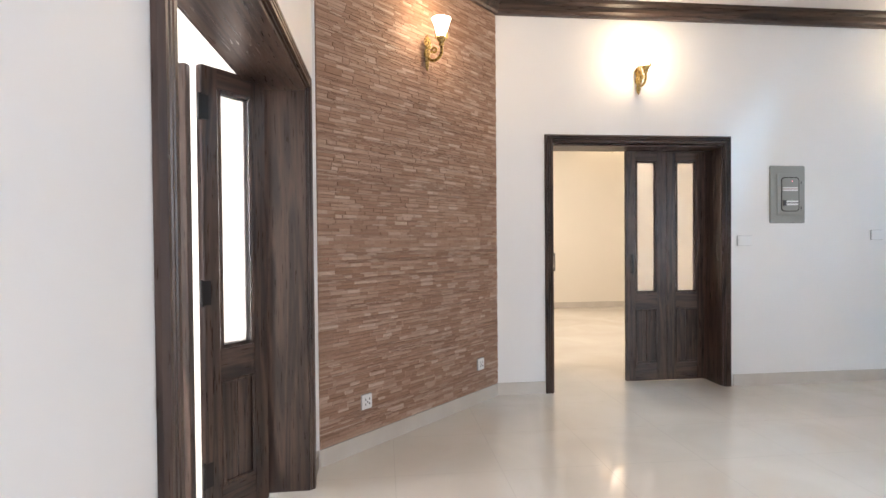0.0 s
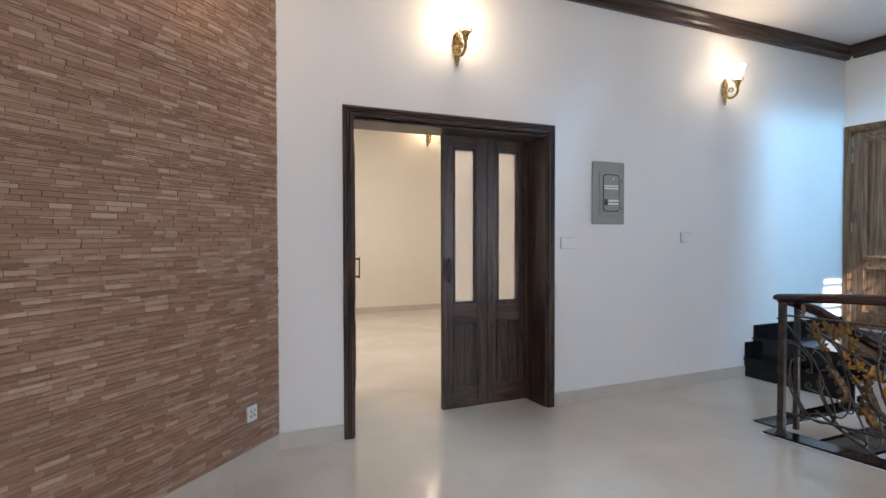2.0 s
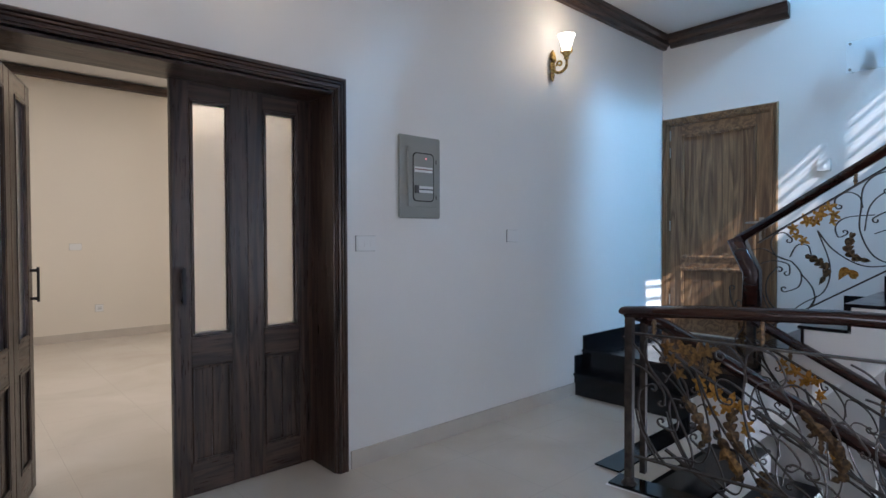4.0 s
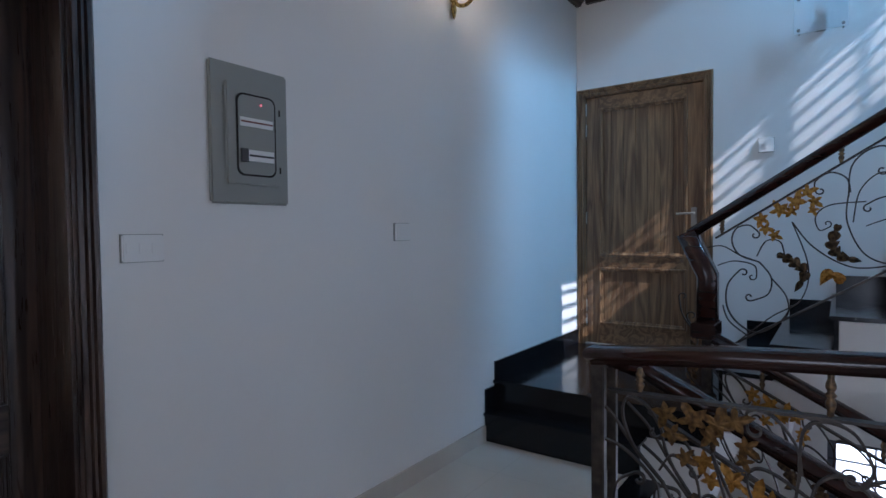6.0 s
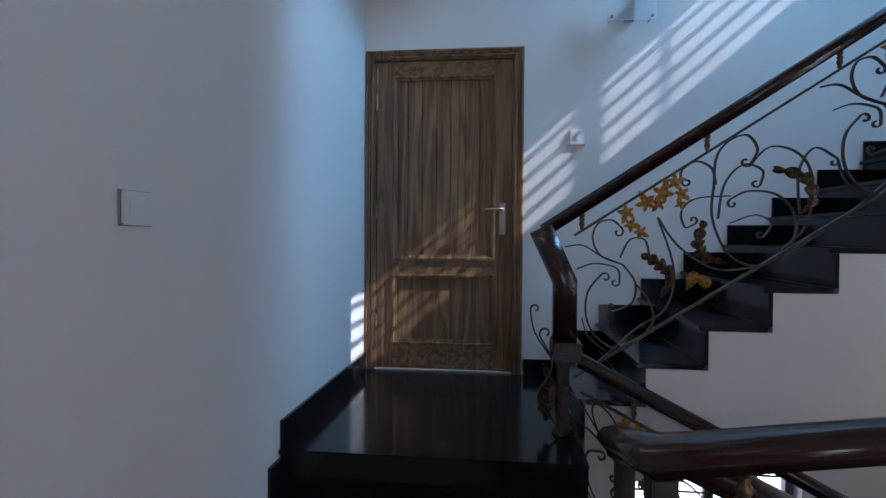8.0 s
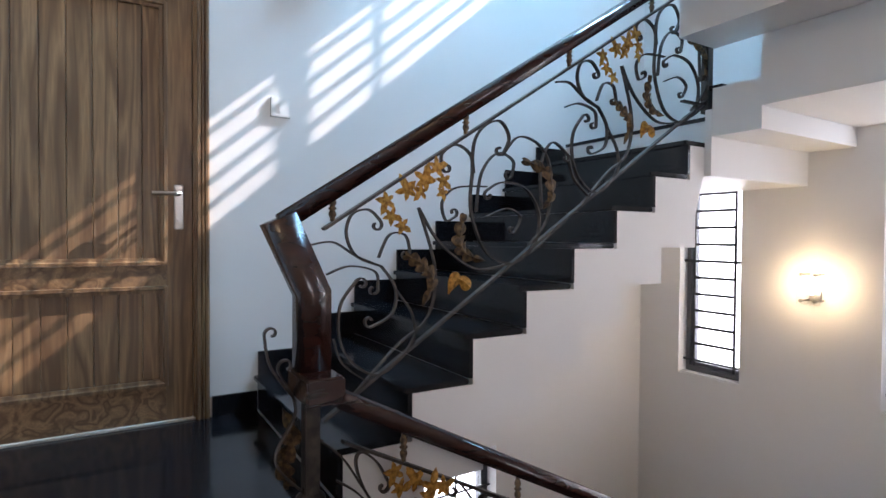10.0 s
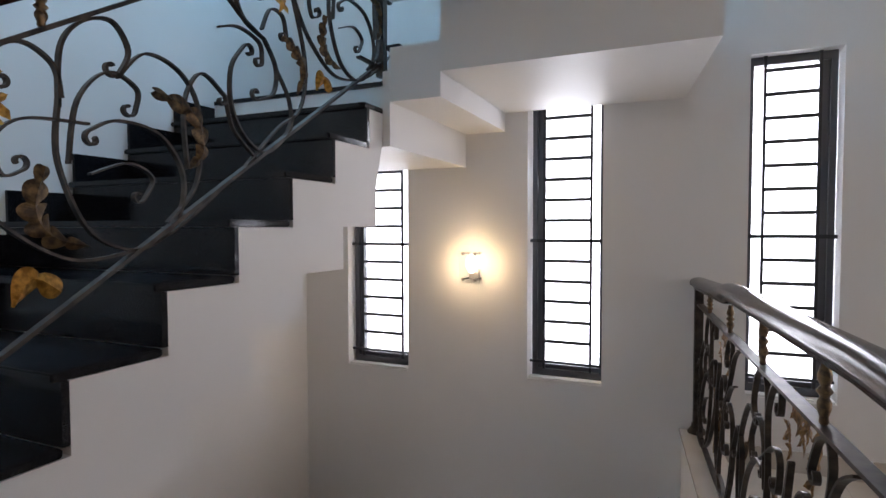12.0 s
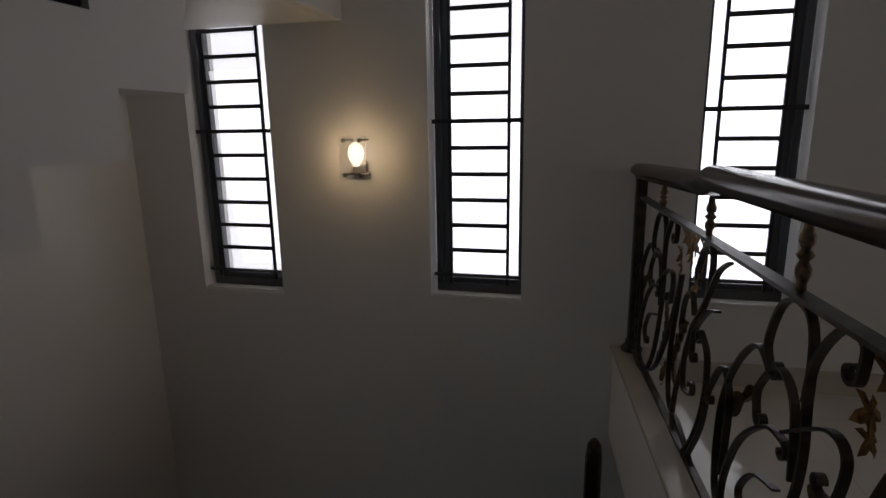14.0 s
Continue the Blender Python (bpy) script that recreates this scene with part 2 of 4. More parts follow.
# ---- plan, in metres ----
NY, EX, SY = 4.5, 6.67, 0.375          # faces of the north, east and south walls
CH = 3.285                             # ceiling
TH = 0.25
WELL_W, WELL_N = 4.0, 3.44            # west and north edge of the stairwell
LAND = 0.363                           # landing by the east door
WX = -0.442
TILE0, TILE1 = Vector((-0.43, 3.175)), Vector((0.884, 4.5))

# ---- floors, walls, ceiling ----
RAIL_TURN = 5.4                        # the edge of the stairwell runs this many degrees off the walls
RAIL_AT = Vector((3.945, 3.33))
RAIL_DIR = Vector((math.sin(radians(RAIL_TURN)), -math.cos(radians(RAIL_TURN))))


def along_rail(s, across):
    """A point s metres down the hall balustrade and across metres towards the stairwell."""
    return RAIL_AT + RAIL_DIR * s + Vector((-RAIL_DIR.y, RAIL_DIR.x)) * across


def prism(outline, z0, z1):
    bm = bmesh.new()
    a = [bm.verts.new((p[0], p[1], z0)) for p in outline]
    b = [bm.verts.new((p[0], p[1], z1)) for p in outline]
    bm.faces.new(a)
    bm.faces.new(b)
    for i in range(len(a)):
        j = (i + 1) % len(a)
        bm.faces.new((a[i], a[j], b[j], b[i]))
    return bm


structure("floor", prism([(WX - 0.3, -1.9), (4.17, -1.9), (4.17, SY), along_rail(-0.11, -0.01), (5.15, WELL_N), (5.15, NY + TH), (WX - 0.3, NY + TH)], -0.15, 0), FLOOR, "glossy cream porcelain tile floor")
structure("floor_north_room", boxes((-1.0, 6.0, NY + TH, 10.5, -0.15, 0.0)), FLOOR, "glossy cream porcelain tile floor of the next room")
structure("floor_west_room", boxes((-4.6, WX - 0.3, -1.0, 6.0, -0.15, 0.0)), FLOOR, "glossy pale porcelain tile floor")

DX0, DX1, DZ = 1.365, 2.895, 2.10      # double door opening
structure("wall_north", boxes((0.6, DX0, NY, NY + TH, 0, 3.4), (DX1, EX + TH, NY, NY + TH, -3.4, 3.4), (DX0, DX1, NY, NY + TH, DZ, 3.4),
                              (EX - 1.2, EX + TH, NY, NY + TH, 3.4, 6.2)), WALL, "white painted wall with a soft sheen")
EDY0, EDY1, EDZ = 3.515, 4.44, 2.41     # east door opening
structure("wall_east", boxes((EX, EX + TH, 2.76, EDY0, -3.4, 6.2), (EX, EX + TH, EDY1, NY, -3.4, 6.2), (EX, EX + TH, EDY0, EDY1, -3.4, LAND),
                             (EX, EX + TH, EDY0, EDY1, EDZ, 6.2), (EX, EX + TH, SY - TH, 1.74, -3.4, 6.2),
                             (EX, EX + TH, 1.74, 2.76, -3.4, -1.25), (EX, EX + TH, 1.74, 2.76, -0.10, 6.2)), WALL, "white painted wall beside the stairs")
WINS = [(5.887, 6.333, 0.285, 2.03), (4.70, 5.117, 0.315, 2.06), (3.62, 4.005, 0.345, 2.03)]
UPW = (5.25, 6.40, 3.97, 4.72)


def wall_along_x(x0, x1, y0, y1, z0, z1, holes):
    bm, x = bmesh.new(), x0
    for a, b, zs in sorted(holes):
        if a - x > 0.001:
            add_box(bm, x, a, y0, y1, z0, z1)
        z = z0
        for lo, hi in sorted(zs):
            add_box(bm, a, b, y0, y1, z, lo)
            z = hi
        add_box(bm, a, b, y0, y1, z, z1)
        x = b
    return add_box(bm, x, x1, y0, y1, z0, z1)


structure("wall_south", wall_along_x(2.2, EX, SY - TH, SY, -3.4, 6.2,
          [(WINS[2][0], WINS[2][1], [WINS[2][2:]]), (WINS[1][0], WINS[1][1], [WINS[1][2:]]),
           (UPW[0], WINS[0][0], [UPW[2:]]), (WINS[0][0], WINS[0][1], [WINS[0][2:], UPW[2:]]), (WINS[0][1], UPW[1], [UPW[2:]])]), WALL, "cream white wall with three tall narrow windows")
structure("wall_return", boxes((1.95, 2.2, -1.9, SY, 0, 3.4)), WALL, "white painted wall")
structure("wall_back", boxes((WX - 0.3, 2.2, -2.1, -1.9, 0, 3.4)), WALL, "white painted wall")
WO0, WO1, WOZ = 1.03, 2.89, 2.085       # west opening
structure("wall_west", boxes((WX - TH, WX, -1.9, WO0, 0, 3.4), (WX - TH, WX, WO1, 3.20, 0, 3.4), (WX - TH, WX, WO0, WO1, WOZ, 3.4)), WALL, "white painted wall around the folding door")
tw = bmesh.new()
d = (TILE1 - TILE0).normalized()
nrm = Vector((-d.y, d.x))
quad = [TILE0 - d * 0.02, TILE1 + d * 0.02, TILE1 + d * 0.02 + nrm * 0.2, TILE0 - d * 0.02 + nrm * 0.2]
lo = [tw.verts.new((p.x, p.y, 0)) for p in quad]
hi = [tw.verts.new((p.x, p.y, 3.4)) for p in quad]
tw.faces.new(lo)
tw.faces.new(hi)
for i in range(4):
    tw.faces.new((lo[i], lo[(i + 1) % 4], hi[(i + 1) % 4], hi[i]))
structure("wall_diagonal", tw, WALL, "white wall cutting the corner behind split stone cladding")

structure("ceiling", boxes((WX - 0.3, WELL_W, -1.9, WELL_N, CH, CH + 0.2), (WX - 0.3, EX, WELL_N - 0.06, NY, CH, CH + 0.2)), CEIL, "plain white painted ceiling")
structure("well_wall_west", boxes((WELL_W - 0.2, WELL_W, SY, WELL_N - 0.06, CH + 0.2, 6.2)), WALL, "white wall of the stairwell above")
structure("well_wall_north", boxes((WELL_W - 0.2, EX, WELL_N - 0.06, WELL_N + 0.14, CH + 0.2, 6.2)), WALL, "white wall of the stairwell above")
structure("well_roof", boxes((WELL_W - 0.2, EX + TH, SY - TH, WELL_N + 0.2, 6.2, 6.4)), CEIL, "white ceiling over the stairwell")
structure("lower_floor", boxes((2.0, EX + TH, SY - TH, NY, -3.5, -3.4)), FLOOR, "tile floor of the storey below")
structure("lower_wall_west", boxes((2.8, 3.0, SY, NY, -3.4, -0.15)), WALL, "white wall of the storey below")

# next rooms
structure("north_room_wall_north", boxes((-1.0, 6.0, 10.2, 10.43, 0, 3.8)), CREAM, "cream painted wall")
structure("north_room_wall_east", boxes((5.6, 5.8, NY + TH, 10.2, 0, 3.8)), CREAM, "cream painted wall")
structure("north_room_wall_west", boxes((-0.7, -0.5, NY + TH, 10.2, 0, 3.8)), CREAM, "cream painted wall")
structure("north_room_ceiling", boxes((-0.7, 5.8, NY + TH, 10.43, 3.39, 3.8)), CEIL, "white painted ceiling")
structure("north_room_skirting", boxes((-0.5, 5.6, 10.185, 10.2, 0, 0.1)), SKIRT, "beige tile skirting")
structure("north_room_cornice", bbox(-0.5, 5.6, 10.11, 10.2, 3.27, 3.37), WOODX, "dark wooden cornice")
structure("west_room_wall_north", boxes((-4.6, WX - TH, 4.6, 4.8, 0, 3.6)), CREAM, "bright white wall")
structure("west_room_wall_south", boxes((-4.6, WX - TH, -0.8, -0.6, 0, 3.6)), CREAM, "bright white wall")
structure("west_room_wall_west", boxes((-4.6, -4.4, -0.6, 4.6, 0, 3.6)), CREAM, "bright white wall")
structure("west_room_ceiling", boxes((-4.6, WX - 0.3, -0.8, 4.8, 3.2, 3.4)), CEIL, "white painted ceiling")

# skirting
structure("baseboard_north", boxes((0.888, DX0 - 0.067, NY - 0.012, NY, 0, 0.1), (DX1 + 0.09, 5.15, NY - 0.012, NY, 0, 0.1)), SKIRT, "beige tile skirting")
structure("baseboard_west", boxes((WX, WX + 0.012, -1.9, WO0 - 0.08, 0, 0.1), (WX, WX + 0.012, WO1 + 0.075, 3.165, 0, 0.1)), SKIRT, "beige tile skirting")
structure("baseboard_south", boxes((2.2, 4.13, SY, SY + 0.012, 0, 0.1)), SKIRT, "beige tile skirting")
a, b = TILE0 - nrm * 0.012, TILE1 - nrm * 0.012
sk = bmesh.new()
lo = [sk.verts.new((p.x, p.y, 0)) for p in (a, b, TILE1, TILE0)]
hi = [sk.verts.new((p.x, p.y, 0.1)) for p in (a, b, TILE1, TILE0)]
sk.faces.new(lo)
sk.faces.new(hi)
for i in range(4):
    sk.faces.new((lo[i], lo[(i + 1) % 4], hi[(i + 1) % 4], hi[i]))
structure("baseboard_diagonal", sk, SKIRT, "beige tile skirting under the stone cladding")

# cornice, a moulded strip under the ceiling
CORN = [(0, 0), (0.035, 0), (0.045, 0.02), (0.065, 0.035), (0.065, 0.075), (0.09, 0.095), (0.09, 0.125), (0, 0.125)]


def cornice(name, pts, mat):
    structure(name, sweep([(x, y, CH - 0.127) for x, y in pts], CORN), mat, "dark stained wooden cornice moulding")


cornice("cornice_west", [(WX, -1.88), (WX, 3.16)], WOODY)
cornice("cornice_diagonal", [(TILE0.x, TILE0.y), (TILE1.x, TILE1.y)], WOODX)
cornice("cornice_north", [(TILE1.x, NY), (EX, NY)], WOODX)
cornice("cornice_east", [(EX, NY - 0.09), (EX, WELL_N - 0.06)], WOODY)

# ---- stairs: black granite on white plastered steps ----
XO = 5.535                              # open edge of the rising flight
R1, T1 = 0.1687, 0.2567
Y1 = 3.236                              # face of the first riser of the flight
NUP = 8
LTOP = LAND + R1 * (NUP + 1)


def granite_step(name, x0, x1, y0, y1, ztop, zlow, nose, group, label):
    """A step whose riser faces along nose (dx, dy): a tread slab and a riser slab."""
    r = root(name, (x0 + x1) / 2, (y0 + y1) / 2, zlow, 0, label, "stair step", group)
    cx, cy = (x0 + x1) / 2, (y0 + y1) / 2
    nx, ny = nose
    ex = 0.02
    tx0, tx1 = x0 - cx - (ex if nx < 0 else 0), x1 - cx + (ex if nx > 0 else 0)
    ty0, ty1 = y0 - cy - (ex if ny < 0 else 0), y1 - cy + (ex if ny > 0 else 0)
    h = ztop - zlow
    part("tread", bbox(tx0, tx1, ty0, ty1, h - 0.022, h, 0.004), GRANITE, r)
    if nx < 0:
        rb = (x0 - cx, x0 - cx + 0.018, y0 - cy, y1 - cy, 0.001, h - 0.023)
    elif ny > 0:
        rb = (x0 - cx, x1 - cx, y1 - cy - 0.018, y1 - cy, 0.001, h - 0.023)
    else:
        rb = (x0 - cx, x1 - cx, y0 - cy, y0 - cy + 0.018, 0.001, h - 0.023)
    part("riser", boxes(rb), GRANITE, r)
    return r


granite_step("stair_step", 5.15, 5.30, 3.55, NY - 0.002, 0.185, 0.0, (-1, 0), "entry steps", "polished black granite step up to the landing")
granite_step("stair_step", 5.27, EX - 0.002, Y1 + 0.002, NY - 0.002, LAND, 0.185, (-1, 0), "entry steps", "polished black granite landing before the panelled door")
structure("landing_base", boxes((5.17, 5.27, 3.57, NY, -0.15, 0.16), (5.29, EX, Y1, NY, -0.15, LAND - 0.025)), WALL, "white plastered base of the landing")
structure("landing_skirting", boxes((5.152, 5.27, NY - 0.016, NY - 0.001, 0.186, 0.325), (5.272, EX - 0.02, NY - 0.016, NY - 0.001, LAND, LAND + 0.115),
                                    (EX - 0.016, EX - 0.001, Y1 + 0.004, EDY0 - 0.065, LAND, LAND + 0.1)), GRANITE, "black granite skirting")
for k in range(NUP):
    zt = LAND + R1 * (k + 1) + 0.007
    y1 = Y1 - T1 * k
    granite_step("stair_step", XO, EX - 0.002, y1 - T1 - 0.002, y1, zt, zt - R1, (0, 1), "rising flight", "polished black granite step of the rising flight")


def sawtooth(name, x0, x1, outline, mat, label):
    """A body between x0 and x1 whose outline in (y, z) is given."""
    bm = bmesh.new()
    a = [bm.verts.new((x0, y, z)) for y, z in outline]
    b_ = [bm.verts.new((x1, y, z)) for y, z in outline]
    bm.faces.new(a)
    bm.faces.new(list(reversed(b_)))
    for q in range(len(outline)):
        bm.faces.new((a[q], a[(q + 1) % len(outline)], b_[(q + 1) % len(outline)], b_[q]))
    structure(name, bm, mat, label)


top, under = [], []
for k in range(NUP):
    zt = LAND + R1 * (k + 1) - 0.017
    y1 = Y1 - T1 * k - 0.02
    top += [(y1, zt - R1), (y1, zt)]
    under += [(y1 - 0.05, zt - R1 - 0.165), (y1 - 0.05 - T1, zt - R1 - 0.165)]
top += [(Y1 - T1 * NUP - 0.02, zt), (Y1 - T1 * NUP - 0.02, LTOP - 0.022), (SY + 0.005, LTOP - 0.022)]
under = [(Y1 - 0.02, 0.20), (Y1 - 0.071, 0.20)] + under[1:-1] + [(Y1 - T1 * NUP + 0.13, 1.55), (SY + 0.005, 1.55)]
sawtooth("flight_body", XO + 0.002, EX, top + list(reversed(under)), WALL, "white plastered underside of the rising flight in steps")
sk = bmesh.new()
for k in range(NUP):
    zt = LAND + R1 * (k + 1) + 0.007
    y1 = Y1 - T1 * k
    add_box(sk, EX - 0.016, EX - 0.001, y1 - T1, y1 - 0.001, zt, zt + 0.12)
structure("flight_skirting", sk, GRANITE, "black granite skirting stepping up the wall")
# upper turn of the stairs and the next flight overhead
turn = prism([(4.297, SY), (5.25, SY), (5.25, 1.32), (4.18, 1.32)], 1.85, LTOP + 0.32)
structure("winder_body", boxes((5.497, 5.533, SY, 1.31, 1.55, LTOP)), WALL, "white plastered underside of a winding step")
structure("winder_body", boxes((5.252, 5.495, SY, 1.31, 1.745, LTOP + 0.10)), WALL, "white plastered underside of a winding step")
lower_line, upper_line = [], []
for k in range(7):
    y0 = 1.322 + 0.275 * k
    lower_line += [(y0, 2.17 + 0.175 * k), (y0 + 0.275, 2.17 + 0.175 * k)]
    upper_line += [(y0 - 0.001, 2.38 + 0.175 * k), (y0 + 0.275, 2.38 + 0.175 * k)]
sawtooth("upper_flight", 4.2, 5.48, lower_line + list(reversed(upper_line)), WALL, "white plastered underside of the next flight overhead")
structure("upper_turn", turn, WALL, "white plastered underside of the stairs overhead")
structure("upper_turn_coping", boxes((5.46, 5.527, 0.95, 1.29, LTOP + 0.10, LTOP + 0.12), (5.545, EX, SY, 1.17, LTOP - 0.02, LTOP)), GRANITE, "black granite coping at the turn")
# falling flight
TD, RD = 0.30, 0.165
XD0, XD1 = 4.12, 5.50
down = bmesh.new()
for k in range(9):
    y1 = WELL_N - TD * k
    zt = -RD * (k + 1)
    granite_step("stair_step", XD0, XD1, y1 - TD - 0.002, y1, zt, zt - RD if k < 8 else zt - RD, (0, 1), "falling flight", "polished black granite step going down")
    add_box(down, XD0 + 0.002, XD1 - 0.002, y1 - TD, y1 - 0.021, zt - 0.33, zt - 0.024)
structure("falling_flight_body", down, WALL, "white plastered body of the falling flight")
structure("lower_landing", boxes((4.12, EX, SY, 0.73, -1.85, -1.65)), GRANITE, "black granite lower landing")
structure("stair_head", bevelled(boxes((4.04, 5.145, WELL_N + 0.002, 3.60, 0.001, 0.012)), 0.003), GRANITE, "black granite strip at the head of the stairs")
structure("well_kerb", bevelled(prism([along_rail(1.7, -0.07), along_rail(1.7, 0.07), (4.293, SY + 0.002), (4.152, SY + 0.002)], -0.30, 0.125), 0.004), WALL, "white plastered kerb along the stairwell")
structure("well_kerb_coping", bevelled(prism([along_rail(1.69, -0.085), along_rail(1.69, 0.08), (4.305, SY + 0.002), (4.137, SY + 0.002)], 0.126, 0.142), 0.003), SKIRT, "beige stone coping on the kerb")

structure("well_edge", prism([along_rail(-0.10, -0.07), along_rail(-0.10, 0.07), along_rail(1.688, 0.07), along_rail(1.688, -0.07)], -0.30, 0.001), WALL, "white plastered edge of the floor at the stairwell")
structure("well_edge_coping", bevelled(prism([along_rail(-0.09, -0.06), along_rail(-0.09, 0.085), along_rail(1.686, 0.085), along_rail(1.686, -0.06)], 0.002, 0.016), 0.003), GRANITE, "black granite strip along the stairwell")

# ---- doors ----
def architrave(parent, x0, x1, z0, z1, w, y, mat_side, mat_top, proud=0.022):
    """A fluted frame round an opening in the plane y of its parent, facing -y; outer size x0..x1, z0..z1."""
    prof = [(0, 0), (w, 0), (w, 0.4), (w * 0.86, 0.4), (w * 0.86, 1), (w * 0.66, 1), (w * 0.60, 0.55), (w * 0.52, 1), (w * 0.42, 1), (w * 0.36, 0.55), (w * 0.28, 1), (w * 0.12, 1), (0.0, 0.5)]

    def strip(name, mapping, mat):
        bm = bmesh.new()
        a = [bm.verts.new(mapping(s, t, 0)) for s, t in prof]
        b = [bm.verts.new(mapping(s, t, 1)) for s, t in prof]
        n = len(prof)
        for j in range(n):
            bm.faces.new((a[j], a[(j + 1) % n], b[(j + 1) % n], b[j]))
        bm.faces.new(a)
        bm.faces.new(list(reversed(b)))
        part(name, bm, mat, parent)
    strip("architrave", lambda s, t, e: (x0 + s, y - t * proud, z0 if e == 0 else z1 - s), mat_side)
    strip("architrave", lambda s, t, e: (x1 - s, y - t * proud, z0 if e == 0 else z1 - s), mat_side)
    strip("architrave", lambda s, t, e: (x0 + s if e == 0 else x1 - s, y - t * proud, z1 - s), mat_top)


def ring_profile(bm, x0, x1, z0, z1, y, w, h):
    """A bevelled moulding round a rectangle: w wide inwards, h proud towards -y."""
    def loop(i, yy):
        return [bm.verts.new(p) for p in ((x0 + i, yy, z0 + i), (x1 - i, yy, z0 + i), (x1 - i, yy, z1 - i), (x0 + i, yy, z1 - i))]
    rings = [loop(0, y), loop(0.002, y - h), loop(w * 0.45, y - h), loop(w * 0.6, y - h * 0.5), loop(w, y - h * 0.35), loop(w, y + 0.004)]
    for a, b in zip(rings, rings[1:]):
        for j in range(4):
            bm.faces.new((a[j], a[(j + 1) % 4], b[(j + 1) % 4], b[j]))


def glazed_leaf(parent, x0, w, h, handle=None, thick=0.04):
    """A narrow leaf: tall glass above, boarded panel below. It lies in y -thick/2..thick/2 of its parent."""
    t = thick / 2
    st, g0, g1, p0, p1 = w * 0.23, h * 0.385, h * 0.955, h * 0.08, h * 0.315
    leaf = new("door_leaf")
    leaf.parent = parent
    fr = boxes((x0, x0 + st, -t, t, 0.01, h), (x0 + w - st, x0 + w, -t, t, 0.01, h))
    part("stile", bevelled(fr, 0.003), WOOD, leaf)
    rails = boxes((x0 + st, x0 + w - st, -t + 0.001, t - 0.001, 0.01, p0), (x0 + st, x0 + w - st, -t + 0.001, t - 0.001, p1, g0), (x0 + st, x0 + w - st, -t + 0.001, t - 0.001, g1, h))
    part("cross_rail", rails, WOODX, leaf)
    pane = boxes((x0 + st, x0 + w - st, -0.003, 0.003, g0, g1))
    part("pane", pane, FROST, leaf, "frosted glass pane").visible_shadow = False
    mid = x0 + w / 2
    for a, b in ((x0 + st, mid), (mid, x0 + w - st)):
        part("panel_board", bbox(a + 0.001, b - 0.001, -0.010, 0.010, p0, p1, 0.004, 1), WOOD, leaf)
    bm = bmesh.new()
    for s in (1, -1):
        ring_profile(bm, x0 + st, x0 + w - st, g0, g1, -(t - 0.002) * s if s > 0 else t - 0.002, 0.018, 0.006 * s)
        ring_profile(bm, x0 + st, x0 + w - st, p0, p1, -(t - 0.002) * s if s > 0 else t - 0.002, 0.018, 0.006 * s)
    part("moulding", bm, WOOD, leaf)
    if handle is not None:
        for s in (-1, 1):
            hb = bmesh.new()
            add_box(hb, handle - 0.008, handle + 0.008, s * (t + 0.034) - 0.005, s * (t + 0.034) + 0.005, 0.98, 1.16)
            add_box(hb, handle - 0.007, handle + 0.007, min(s * t, s * (t + 0.03)), max(s * t, s * (t + 0.03)), 0.99, 1.005)
            add_box(hb, handle - 0.007, handle + 0.007, min(s * t, s * (t + 0.03)), max(s * t, s * (t + 0.03)), 1.135, 1.15)
            part("pull_handle", hb, DARKMETAL, leaf, "dark metal bar handle")
    return leaf


# double folding door to the north room
dd = root("double_door", 0, NY, 0, 0, "dark stained folding door with glazed leaves, standing half open", "door")
architrave(dd, 1.30, 2.965, 0.0, 2.18, 0.07, -0.001, WOOD, WOODX)
part("jamb", bbox(DX0 - 0.012, DX0 + 0.012, 0.0, TH + 0.04, 0.001, DZ + 0.01, 0.002, 1), WOOD, dd)
part("jamb", bbox(DX1 - 0.012, DX1 + 0.012, 0.0, TH + 0.04, 0.001, DZ + 0.01, 0.002, 1), WOOD, dd)
part("jamb_head", bbox(DX0 + 0.013, DX1 - 0.013, 0.0, TH + 0.04, DZ - 0.012, DZ + 0.012, 0.002, 1), WOODX, dd)
f1 = root("folding_leaves", 2.125, NY + TH + 0.01, 0.0, 0, "pair of dark stained leaves with frosted glass, folded shut", "door leaf", "folding leaves")
glazed_leaf(f1, 0.0, 0.38, 2.095, 0.045)
glazed_leaf(f1, 0.382, 0.38, 2.095)
f2 = root("folding_leaves", 1.405, NY + TH - 0.03, 0.0, 73, "pair of dark stained leaves with frosted glass, swung into the room", "door leaf", "folding leaves")
glazed_leaf(f2, 0.0, 0.37, 2.085)
glazed_leaf(f2, 0.372, 0.37, 2.085, 0.372 + 0.325)

# wide folding door in the west wall; its own x runs along the wall
wd = root("wide_door", WX, 0, 0, 90, "wide dark stained door frame with fluted architrave", "door frame")
architrave(wd, 0.955, 2.963, 0.0, 2.163, 0.075, -0.001, WOOD, WOODX)
part("jamb", bbox(WO0 - 0.012, WO0 + 0.012, 0.0, TH + 0.02, 0.001, WOZ + 0.01, 0.002, 1), WOOD, wd)
part("jamb", bbox(WO1 - 0.012, WO1 + 0.012, 0.0, TH + 0.02, 0.001, WOZ + 0.01, 0.002, 1), WOOD, wd)
part("jamb_head", bbox(WO0 + 0.013, WO1 - 0.013, 0.0, TH + 0.02, WOZ - 0.012, WOZ + 0.012, 0.002, 1), WOODX, wd)
part("head_track", boxes((WO0 + 0.02, WO1 - 0.02, TH + 0.022, TH + 0.05, 2.10, 2.135)), DARKMETAL, wd, "dark metal sliding track")


